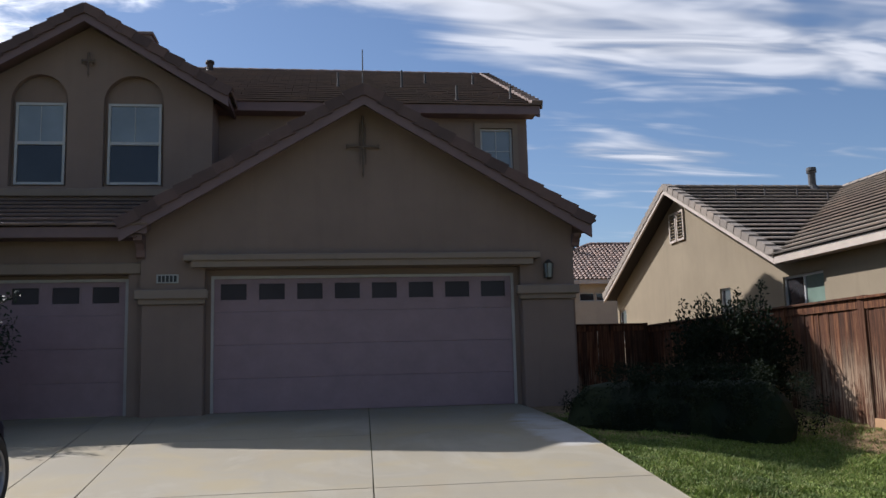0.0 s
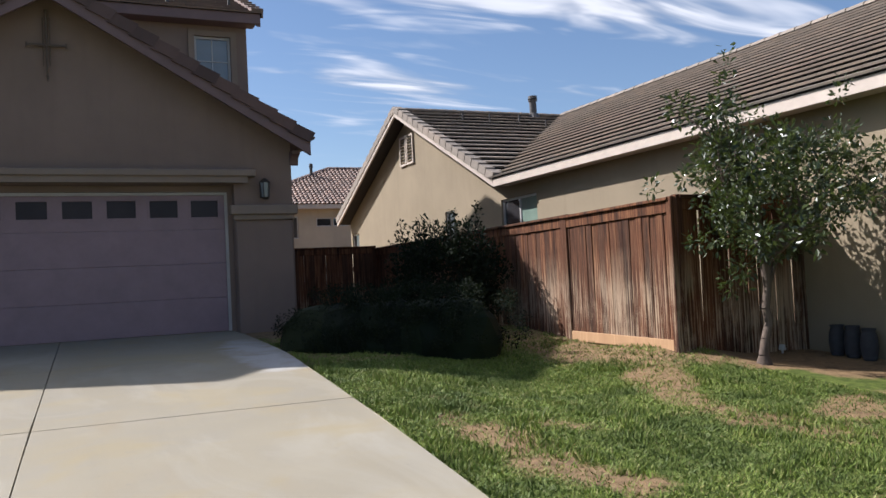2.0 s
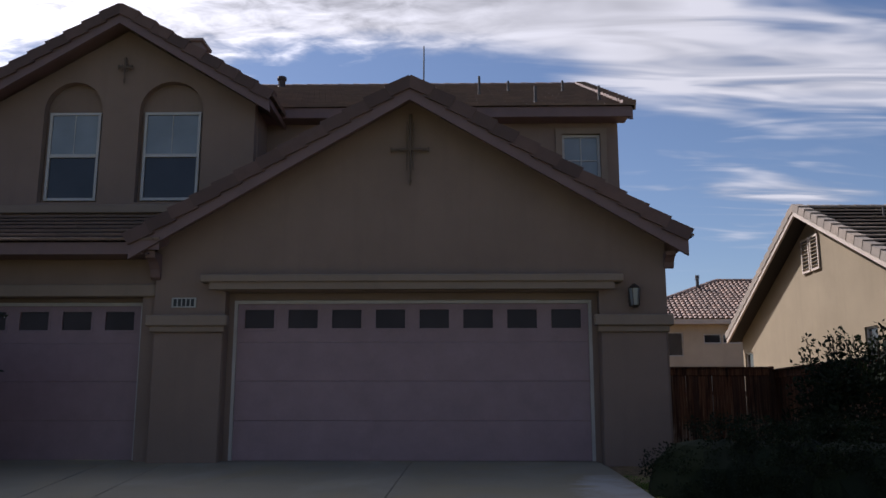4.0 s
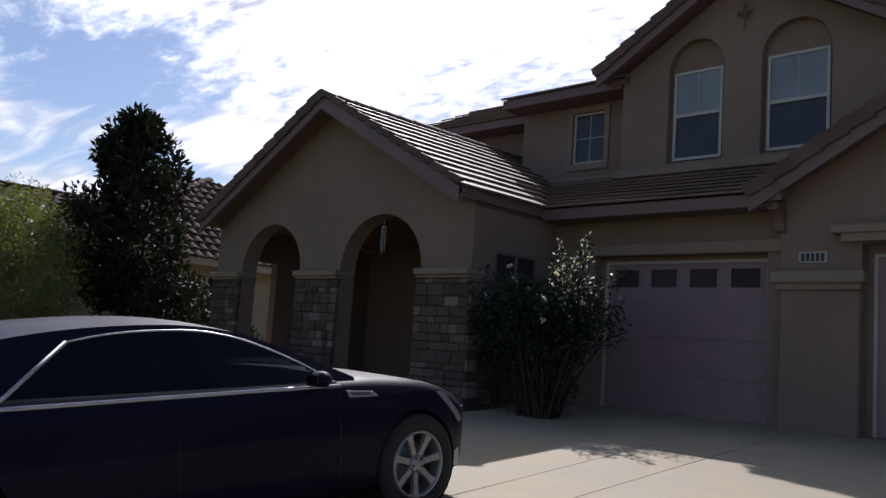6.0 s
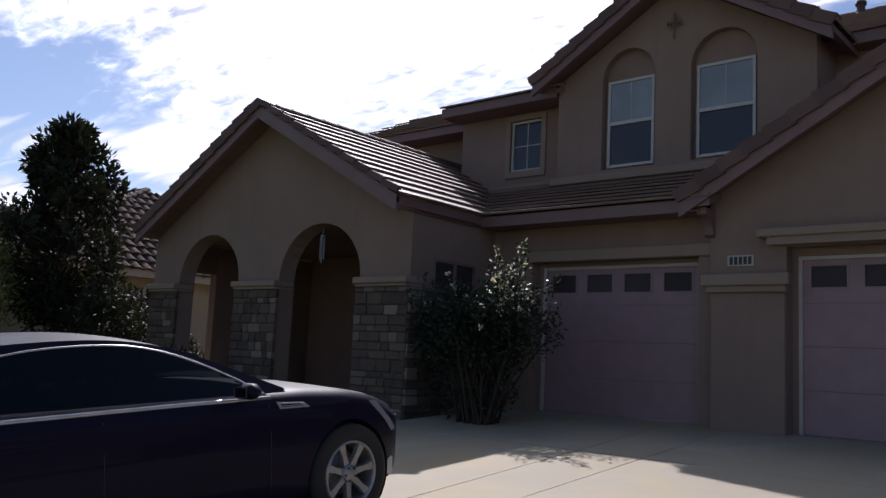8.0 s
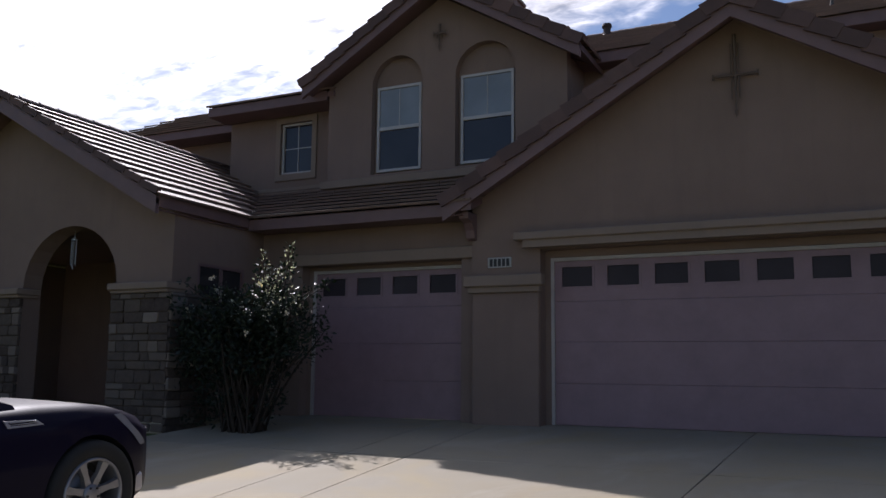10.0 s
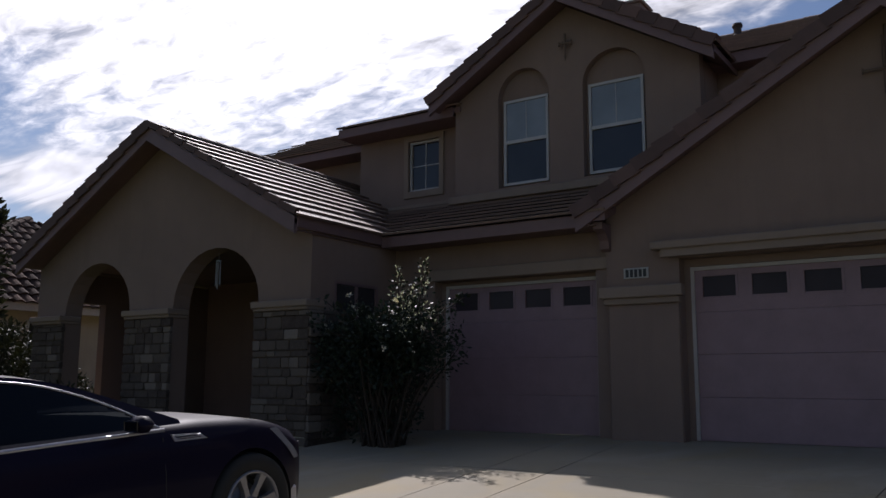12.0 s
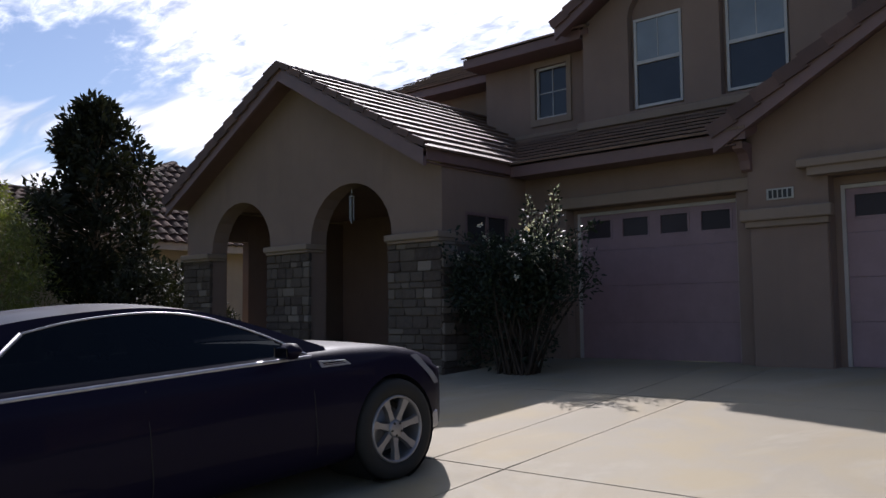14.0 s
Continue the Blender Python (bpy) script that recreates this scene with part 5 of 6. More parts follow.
# ---- the parked car ----
def lerp_table(s, table):
    return float(np.interp(s, [a for a, _ in table], [b for _, b in table]))


CAR_W = [(-4.02, 0.60), (-3.95, 0.74), (-3.8, 0.83), (-3.4, 0.90), (-2.8, 0.915), (-1.4, 0.92), (-0.4, 0.915), (0.1, 0.90), (0.35, 0.86), (0.55, 0.79), (0.72, 0.66), (0.82, 0.50), (0.87, 0.36)]
CAR_SHOULDER = [(-4.02, 0.80), (-3.9, 0.93), (-3.2, 0.925), (-2.7, 0.90), (-1.8, 0.895), (-0.8, 0.888), (-0.4, 0.872), (0.0, 0.845), (0.3, 0.795), (0.55, 0.70), (0.75, 0.62), (0.87, 0.57)]
CAR_TOP = [(-4.02, 0.84), (-3.9, 0.985), (-3.6, 1.01), (-3.1, 1.0), (-0.6, 0.945), (-0.3, 0.938), (0.1, 0.902), (0.4, 0.842), (0.62, 0.765), (0.78, 0.67), (0.87, 0.60)]


def car_ring(s):
    w, sh, top = (lerp_table(s, t) for t in (CAR_W, CAR_SHOULDER, CAR_TOP))
    return [(0, 0.20), (0.6 * w, 0.19), (0.90 * w, 0.20), (0.955 * w, 0.25), (0.975 * w, 0.31), (0.985 * w, 0.38), (0.995 * w, 0.45), (w, 0.52), (w, 0.585), (0.998 * w, 0.65),
            (0.990 * w, 0.65 + (sh - 0.65) * 0.4), (0.978 * w, 0.65 + (sh - 0.65) * 0.75), (0.955 * w, sh), (0.91 * w, sh + (top - sh) * 0.55), (0.76 * w, sh + (top - sh) * 0.82), (0.42 * w, sh + (top - sh) * 0.96), (0, top + 0.005)]


def rounded(points, n=8, passes=14):
    """The same line with more points and its corners eased; the ends stay."""
    p = np.array(points, float)
    t = np.linspace(0, len(p) - 1, n * (len(p) - 1) + 1)
    q = np.stack([np.interp(t, range(len(p)), p[:, k]) for k in range(p.shape[1])], 1)
    for _ in range(passes):
        q[1:-1] = 0.25 * q[:-2] + 0.5 * q[1:-1] + 0.25 * q[2:]
    return [tuple(float(v) for v in row) for row in q]


def sweep(bm, pts, r, n=8):
    """One unbroken round strip along the points."""
    rings = []
    for i, p in enumerate(pts):
        d = (pts[min(i + 1, len(pts) - 1)] - pts[max(i - 1, 0)]).normalized()
        u = d.cross(Vector((1, 0, 0))).normalized()
        v = d.cross(u)
        rings.append([bm.verts.new(p + (u * math.cos(2 * math.pi * k / n) + v * 0.6 * math.sin(2 * math.pi * k / n)) * r) for k in range(n)])
    for a, b in zip(rings, rings[1:]):
        for k in range(n):
            bm.faces.new((a[k], a[(k + 1) % n], b[(k + 1) % n], b[k]))
    bm.faces.new(rings[0])
    bm.faces.new(list(reversed(rings[-1])))


def car():
    c = empty("car", "midnight-blue four-door saloon with chrome window trim, parked on the drive", "car")
    c.matrix_basis = pose(-1.71, -6.54, -0.4316, 4.86, 0, -1.2)
    stations = list(np.arange(-4.02, 0.871, 0.0445))
    axles = (0.04, -2.86)
    R = 0.36

    def grid():
        bm = bmesh.new()
        rows = []
        for s in stations:
            half = car_ring(s)
            right = [bm.verts.new((x, s, h)) for x, h in half]
            left = [right[0]] + [bm.verts.new((-x, s, h)) for x, h in half[1:-1]] + [right[-1]]
            rows.append((right, left))
        for a, b in zip(rows, rows[1:]):
            for side in (0, 1):
                for i in range(len(a[side]) - 1):
                    q = [a[side][i], b[side][i], b[side][i + 1], a[side][i + 1]]
                    bm.faces.new(q if side == 0 else list(reversed(q)))
        for end in (rows[0], rows[-1]):
            bm.faces.new(end[0] + list(reversed(end[1][1:-1])))
        return bm

    bm = grid()
    # wheel openings
    kill = []
    for f in bm.faces:
        m = f.calc_center_median()
        if abs(m.x) > 0.5 and any((m.y - a) ** 2 + (m.z - 0.34) ** 2 < R * R for a in axles):
            kill.append(f)
    bmesh.ops.delete(bm, geom=kill, context="FACES")
    for e in bm.edges:
        if not e.is_boundary:
            continue
        for v in e.verts:
            if abs(v.co.x) < 0.5:
                continue
            for a in axles:
                d = Vector((v.co.y - a, v.co.z - 0.34))
                if d.length < R + 0.12 and v.co.z > 0.195:
                    d = d.normalized() * R
                    v.co.y, v.co.z = a + d.x, 0.34 + d.y
    bmesh.ops.recalc_face_normals(bm, faces=bm.faces)
    body = part("body", bm, M_PAINT, c, smooth=True)
    for a in axles:
        for sx in (-1, 1):
            bm = bmesh.new()
            tube(bm, (sx * 0.45, a, 0.34), (sx * 0.885, a, 0.34), R * 0.99, R * 1.0, n=32, cap=False)
            bmesh.ops.create_circle(bm, cap_ends=True, radius=R, segments=32, matrix=Matrix.Translation((sx * 0.46, a, 0.34)) @ pose(0, 0, 0, 0, 90, 0))
            part("wheel_well", bm, M_BLACK, body)

    # cabin
    EDGE = [(-0.44, 0.938, 0.79), (-0.70, 1.045, 0.725), (-0.95, 1.15, 0.67), (-1.25, 1.245, 0.63), (-1.55, 1.284, 0.615), (-1.85, 1.286, 0.612), (-2.15, 1.274, 0.612), (-2.45, 1.240, 0.615), (-2.68, 1.195, 0.62), (-2.98, 1.09, 0.65), (-3.34, 0.985, 0.71)]
    EDGE = rounded(EDGE)

    def edge(s):
        xs = [e[0] for e in reversed(EDGE)]
        return float(np.interp(s, xs, [e[1] for e in reversed(EDGE)])), float(np.interp(s, xs, [e[2] for e in reversed(EDGE)]))

    ss = np.linspace(-3.34, -0.44, 92)

    def strip(lo, hi, mat, name, lift=0.0, label=""):
        bm = bmesh.new()
        rows = []
        for s in ss:
            if lo - 0.04 <= s <= hi + 0.04:
                h, w = edge(s)
                rows.append([bm.verts.new((w * k, s, h + lift + 0.034 * (1 - k * k))) for k in np.linspace(-1, 1, 13)])
        for a, b in zip(rows, rows[1:]):
            for i in range(12):
                bm.faces.new((a[i], a[i + 1], b[i + 1], b[i]))
        return part(name, bm, mat, c, label, smooth=True)

    strip(-2.62, -1.20, M_PAINT, "roof_panel")
    strip(-1.20, -0.44, M_CARGLASS, "windscreen", -0.003)
    strip(-3.34, -2.66, M_CARGLASS, "rear_screen", -0.003)
    for sx in (-1, 1):
        bm = bmesh.new()
        rows = []
        for s in ss:
            h, w = edge(s)
            belt = lerp_table(s, CAR_SHOULDER) - 0.01
            bw = 0.955 * lerp_table(s, CAR_W) - 0.03
            rows.append([bm.verts.new((sx * (bw + (w - bw) * k), s, belt + (h - belt) * k)) for k in np.linspace(0, 1, 13)])
        # side glass, its chrome surround and the pillars between
        outline = [(-2.62, 0.912)] + rounded([(-2.22, 1.205), (-2.02, 1.240), (-1.77, 1.256), (-1.47, 1.252), (-1.22, 1.205), (-0.96, 1.105), (-0.78, 1.015), (-0.60, 0.905)])

        def on_side(s, h, out=0.0):
            eh, w = edge(s)
            belt = lerp_table(s, CAR_SHOULDER) - 0.01
            bw = 0.955 * lerp_table(s, CAR_W) - 0.03
            k = (h - belt) / max(eh - belt, 0.02)
            return Vector((sx * (bw + (w - bw) * k + out), s, h))

        top = sorted(outline, key=lambda p: p[0])
        for a, b in zip(rows, rows[1:]):
            for i in range(12):
                q = (a[i], b[i], b[i + 1], a[i + 1])
                m = sum((v.co for v in q), Vector()) / 4
                if -2.58 < m.y < -0.68 and lerp_table(m.y, CAR_SHOULDER) + 0.02 < m.z < lerp_table(m.y, top) - 0.015 and abs(m.y + 1.66) > 0.05:
                    continue
                bm.faces.new(q)
        part("cabin_side", bm, M_PAINT, c, smooth=True)
        bm = bmesh.new()
        rows = []
        for s in np.linspace(-2.62, -0.60, 40):
            lo = lerp_table(s, CAR_SHOULDER) + 0.004
            hi = max(lerp_table(s, top), lo + 0.001)
            rows.append([bm.verts.new(on_side(s, lo + (hi - lo) * k, 0.010)) for k in np.linspace(0, 1, 5)])
        for a, b in zip(rows, rows[1:]):
            for i in range(4):
                bm.faces.new((a[i], b[i], b[i + 1], a[i + 1]))
        part("side_glass", bm, M_TINT, c, smooth=True)
        sill = [(s, lerp_table(s, CAR_SHOULDER) + 0.014) for s in (-0.60, -1.2, -1.8, -2.4, -2.62)]
        bm = bmesh.new()
        for line, thick, out in ((outline, 0.0055, 0.018), (sill, 0.0125, 0.036), (outline[:2], 0.0125, 0.024)):
            pts = [on_side(a + (b - a) * k / 2, p + (q - p) * k / 2, out) for (a, p), (b, q) in zip(line, line[1:]) for k in range(2)] + [on_side(*line[-1], out)]
            sweep(bm, pts, thick)
        part("window_trim", bm, M_BRIGHT, c, "bright chrome strip round the side windows", smooth=True)
        # door mirror
        bm = bmesh.new()
        box(bm, min(sx * 0.90, sx * 1.06), max(sx * 0.90, sx * 1.06), -0.90, -0.78, 0.915, 1.005, 0.04)
        box(bm, min(sx * 0.82, sx * 0.92), max(sx * 0.82, sx * 0.92), -0.82, -0.77, 0.91, 0.95, 0.01)
        mir = part("mirror", bm, M_PAINT, c, smooth=True)
        boxed("mirror_glass", min(sx * 0.92, sx * 1.045), max(sx * 0.92, sx * 1.045), -0.908, -0.902, 0.93, 0.99, M_CARGLASS, mir)
        # wing vent
        vent = new("wing_vent")
        vent.parent = c
        w = lerp_table(-0.55, CAR_W)
        z0, z1 = 0.822, 0.866
        loop = [(-0.55, z0), (-0.31, z0 - 0.008), (-0.36, z1 - 0.016), (-0.57, z1)]
        inner = [(-0.53, z0 + 0.010), (-0.345, z0 + 0.004), (-0.375, z1 - 0.024), (-0.545, z1 - 0.010)]
        bulge = lambda u, v: (sx * (lerp_table(u, CAR_W) * (0.995 - (v - 0.65) * 0.15) + 0.010), u, v)
        part("frame", slab([loop, inner], bulge, (-sx * 0.02, 0, 0)), M_BRIGHT, vent)
        for k in range(2):
            z = z0 + 0.018 + k * 0.012
            bm = bmesh.new()
            tube(bm, bulge(-0.535, z), bulge(-0.36, z - 0.006), 0.003, n=5)
            part("slat", bm, M_BRIGHT, vent)
        # head lamp: a tall narrow lens swept back over the wing's corner
        bm = bmesh.new()
        rows = []
        for f in np.linspace(0, 1, 9):
            z = 0.565 + 0.235 * f
            s0, s1 = 0.50 - 0.25 * f, 0.575 - 0.24 * f
            row = []
            for s in np.linspace(s0, s1, 5):
                w, sh, tp = (lerp_table(s, t) for t in (CAR_W, CAR_SHOULDER, CAR_TOP))
                k = min(1.0, max(0.0, (z - 0.65) / max(sh - 0.65, 0.02)))
                row.append(bm.verts.new((sx * (w * (1.0 - 0.045 * k) + 0.010), s + 0.006, min(z, sh + 0.01))))
            rows.append(row)
        for a, b in zip(rows, rows[1:]):
            for i in range(4):
                bm.faces.new((a[i], b[i], b[i + 1], a[i + 1]))
        part("headlight", bm, M_LAMP, c, "tall clear headlight", smooth=True)
        # lower corner trim of the bumper
        bm = bmesh.new()
        w = lerp_table(0.56, CAR_W)
        box(bm, sx * w - 0.05, sx * w + 0.012, 0.46, 0.56, 0.25, 0.38, 0.02)
        part("bumper_bezel", bm, M_BRIGHT, c)
        for s0 in (-0.63, -1.70, -2.72):
            bm = bmesh.new()
            for za, zb in zip(np.linspace(0.30, 0.86, 9), np.linspace(0.30, 0.86, 9)[1:]):
                fx = lambda z: sx * (lerp_table(s0, CAR_W) * (0.975 if z < 0.33 else 0.999 if z < 0.66 else 0.996 - (z - 0.65) * 0.13) + 0.0012)
                tube(bm, (fx(za), s0, za), (fx(zb), s0, zb), 0.0025, n=4)
            part("door_seam", bm, M_BLACK, c)
    # seats and wheel inside, seen through the tinted glass
    for x in (-0.36, 0.36):
        for y in (-1.62, -2.30):
            seat = new("car_seat")
            seat.parent = c
            bm = bmesh.new()
            box(bm, x - 0.23, x + 0.23, y - 0.06, y + 0.06, 0.70, 1.02, 0.05)
            part("seat_back", bm, M_SEAT, seat, smooth=True)
            bm = bmesh.new()
            box(bm, x - 0.12, x + 0.12, y - 0.09, y - 0.01, 1.03, 1.15, 0.035)
            tube(bm, (x - 0.05, y - 0.05, 1.0), (x - 0.05, y - 0.05, 1.05), 0.008, n=6)
            tube(bm, (x + 0.05, y - 0.05, 1.0), (x + 0.05, y - 0.05, 1.05), 0.008, n=6)
            part("headrest", bm, M_SEAT, seat, smooth=True)
    bm = bmesh.new()
    ring = [Vector((-0.36 + 0.19 * math.cos(a), -1.02 - 0.07 * math.sin(a), 0.90 + 0.17 * math.sin(a))) for a in np.linspace(0, 2 * math.pi, 25)]
    for a, b in zip(ring, ring[1:]):
        tube(bm, a, b, 0.015, n=6, cap=False)
    part("steering_wheel", bm, M_BLACK, c, smooth=True)
    # grille, plate holder and tail
    bm = bmesh.new()
    box(bm, -0.33, 0.33, 0.84, 0.90, 0.36, 0.60, 0.02)
    grille = part("grille", bm, M_BLACK, c)
    for k in range(5):
        boxed("grille_bar", -0.32, 0.32, 0.90, 0.91, 0.38 + k * 0.045, 0.395 + k * 0.045, M_CHROME, grille, bevel=0.003)
    bm = bmesh.new()
    tube(bm, (0, -2.64, 1.235), (0, -2.44, 1.27), 0.012, 0.030, n=8)
    tube(bm, (0, -2.56, 1.25), (0, -2.66, 1.36), 0.008, 0.003, n=6)
    part("antenna", bm, M_BLACK, c, smooth=True)

    # wheels
    def wheel(a, sx):
        w = new("wheel")
        w.parent = c
        w.matrix_basis = pose(sx * 0.805, a, 0.335, 0, 0, 0 if sx > 0 else 180) @ pose(0, 0, 0, a * 40 + 7, 0, 0)

        def lathe(name, profile, mat, n=40):
            bm = bmesh.new()
            rings = [[bm.verts.new((x, r * math.cos(2 * math.pi * i / n), r * math.sin(2 * math.pi * i / n))) for i in range(n)] for x, r in profile]
            for p, q in zip(rings, rings[1:]):
                for i in range(n):
                    j = (i + 1) % n
                    bm.faces.new((p[i], p[j], q[j], q[i]))
            return part(name, bm, mat, w, smooth=True)

        lathe("tyre", [(-0.11, 0.23), (-0.112, 0.29), (-0.095, 0.325), (-0.05, 0.335), (0.05, 0.335), (0.095, 0.325), (0.112, 0.29), (0.105, 0.235), (0.09, 0.224)], M_RUBBER)
        rim = lathe("rim", [(0.09, 0.226), (0.108, 0.220), (0.108, 0.210), (0.09, 0.202), (0.02, 0.205), (-0.09, 0.20)], M_ALLOY)
        lathe("brake_disc", [(-0.02, 0.001), (-0.02, 0.15), (-0.035, 0.15)], M_STEEL, 24)
        lathe("wheel_back", [(-0.06, 0.001), (-0.06, 0.21)], M_BLACK, 24)
        for k in range(7):
            t = 2 * math.pi * k / 7
            bm = bmesh.new()
            sec = [(0.055, 0.030, 0.080), (0.13, 0.024, 0.088), (0.207, 0.036, 0.096)]
            rings = []
            for r, hw, x in sec:
                rings.append([bm.verts.new((xx, r * math.cos(t) - y * math.sin(t), r * math.sin(t) + y * math.cos(t))) for xx, y in ((x - 0.03, -hw), (x, -hw * 0.75), (x, hw * 0.75), (x - 0.03, hw))])
            for p, q in zip(rings, rings[1:]):
                for i in range(3):
                    bm.faces.new((p[i], p[i + 1], q[i + 1], q[i]))
            part("spoke", bm, M_ALLOY, w)
        lathe("hub_cap", [(0.03, 0.062), (0.088, 0.060), (0.095, 0.045), (0.098, 0.001)], M_ALLOY, 20)
        for k in range(5):
            t = 2 * math.pi * (k + 0.5) / 5
            bm = bmesh.new()
            tube(bm, (0.08, 0.043 * math.cos(t), 0.043 * math.sin(t)), (0.101, 0.043 * math.cos(t), 0.043 * math.sin(t)), 0.008, n=6)
            part("wheel_nut", bm, M_BLACK, w)
        return w

    for a in axles:
        for sx in (-1, 1):
            wheel(a, sx)
    return c


car()


# ---- house to the left ----
lh = empty("house", "tan stucco house with terracotta barrel tile roof", "house")
boxed("wall", -17.2, -17.0, -8.0, 12.0, -0.6, 2.62, M_BWALL, lh)
boxed("wall", -28.0, -17.2, -8.0, -7.8, -0.6, 2.62, M_BWALL, lh)
boxed("wall", -28.0, -27.8, -7.8, 12.0, -0.6, 2.62, M_BWALL, lh)
boxed("wall", -27.8, -17.2, 11.8, 12.0, -0.6, 2.62, M_BWALL, lh)
lroof = new("roof")
lroof.parent = lh
TB = dict(arc=0.06, width=0.30, height=0.38)
roof_slope(lroof, [(-16.5, -8.6, 2.55), (-16.5, 0.6, 2.55), (-19.9, 0.6, 4.02), (-19.9, -8.6, 4.02)], M_LTILE, M_NTRIM, **TB)
roof_slope(lroof, [(-23.4, 0.6, 2.55), (-23.4, -8.6, 2.55), (-19.9, -8.6, 4.02), (-19.9, 0.6, 4.02)], M_LTILE, M_NTRIM, **TB)
ridge_caps(lroof, (-19.9, -8.6, 4.08), (-19.9, 0.6, 4.08), M_LTILE, 0.14)
roof_slope(lroof, [(-16.5, -2.6, 2.55), (-16.5, 8.6, 2.55), (-20.4, 3.0, 5.35)], M_LTILE, M_NTRIM, **TB)
roof_slope(lroof, [(-28.0, -2.6, 2.55), (-16.5, -2.6, 2.55), (-20.4, 3.0, 5.35), (-28.0, 3.0, 5.35)], M_LTILE, M_NTRIM, **TB)
roof_slope(lroof, [(-16.5, 8.6, 2.55), (-28.0, 8.6, 2.55), (-28.0, 3.0, 5.35), (-20.4, 3.0, 5.35)], M_LTILE, M_NTRIM, **TB)
ridge_caps(lroof, (-20.4, 3.0, 5.4), (-28.0, 3.0, 5.4), M_LTILE, 0.14)
ridge_caps(lroof, (-16.5, -2.6, 2.62), (-20.4, 3.0, 5.4), M_LTILE, 0.14)
boxed("fascia", -16.52, -16.48, -8.6, 8.6, 2.38, 2.58, M_NTRIM, lh)
part("window_surround", slab([rect(1.2, 2.1, 0.9, 2.2), rect(1.28, 2.02, 0.98, 2.12)], FACE_X(-16.998), (0.05, 0, 0)), M_WHITE, lh)
boxed("pane", -16.99, -16.97, 1.28, 2.02, 0.98, 2.12, M_GLASS, lh)


# ---- plants to the left and at the porch ----
def dark_tree():
    t = empty("tree", "dense upright evergreen tree with large dark glossy leaves", "tree")
    rng = random.Random(41)
    x, y, z0 = -14.9, -2.0, -0.2
    bm = bmesh.new()
    tube(bm, (x, y, z0 - 0.1), (x, y, 1.2), 0.13, 0.10, n=10, cap=False)
    tube(bm, (x, y, 1.2), (x + 0.05, y, 3.4), 0.10, 0.06, n=8, cap=False)
    tube(bm, (x + 0.05, y, 3.4), (x, y, 5.3), 0.06, 0.015, n=6, cap=False)
    clumps = []
    for k in range(120):
        s = rng.random() ** 0.9
        h = 1.0 + 4.35 * s
        r = float(np.interp(h, [1.0, 1.6, 2.6, 3.6, 4.4, 5.0, 5.5], [0.7, 1.25, 1.45, 1.25, 0.85, 0.45, 0.12]))
        a = rng.uniform(0, 2 * math.pi)
        r *= 0.92 + 0.55 * noise.noise(Vector((1.6 * math.cos(a), 1.6 * math.sin(a), h * 1.1)))
        rr = r * rng.uniform(0.55, 1.0)
        q = Vector((x + rr * math.cos(a), y + rr * math.sin(a), h + rng.uniform(-0.1, 0.1)))
        tube(bm, (x, y, h - 0.4), q, 0.02, 0.008, n=5, cap=False)
        clumps.append((q, rng.uniform(0.22, 0.36), 84))
    for k in range(16):
        h = 1.0 + k * 0.27
        clumps.append(((x, y, h), 0.58 if h < 3.8 else 0.25, 90))
    part("trunk", bm, M_BARK, t, smooth=True)
    leaf_cloud("crown", t, M_LEAFDARK, clumps, 0.19, 43, 0.44, up=0.25)


def bamboo():
    t = empty("bamboo", "broad rounded clump of feathery yellow-green bamboo", "bamboo")
    rng = random.Random(51)
    bm = bmesh.new()
    clumps = []
    c = Vector((-15.0, -4.5, 1.15))
    for k in range(380):
        d = Vector((rng.gauss(0, 1), rng.gauss(0, 1), rng.gauss(0.25, 0.9))).normalized()
        q = c + Vector((d.x * 2.75, d.y * 1.2, d.z * 2.2)) * rng.uniform(0.62, 1.0)
        if q.z < -0.3:
            continue
        clumps.append((q, (0.34, 0.30, 0.26), 62))
        if k % 3 == 0:
            a = Vector((c.x + 0.55 * (q.x - c.x), c.y + 0.3 * (q.y - c.y), -0.4))
            tube(bm, a, q, 0.012, 0.004, n=4, cap=False)
    tagged(part("cane", bm, M_BARK, t), kind="stuff")
    leaf_cloud("foliage", t, M_BAMBOO, clumps, 0.13, 53, 0.2, droop=0.4)


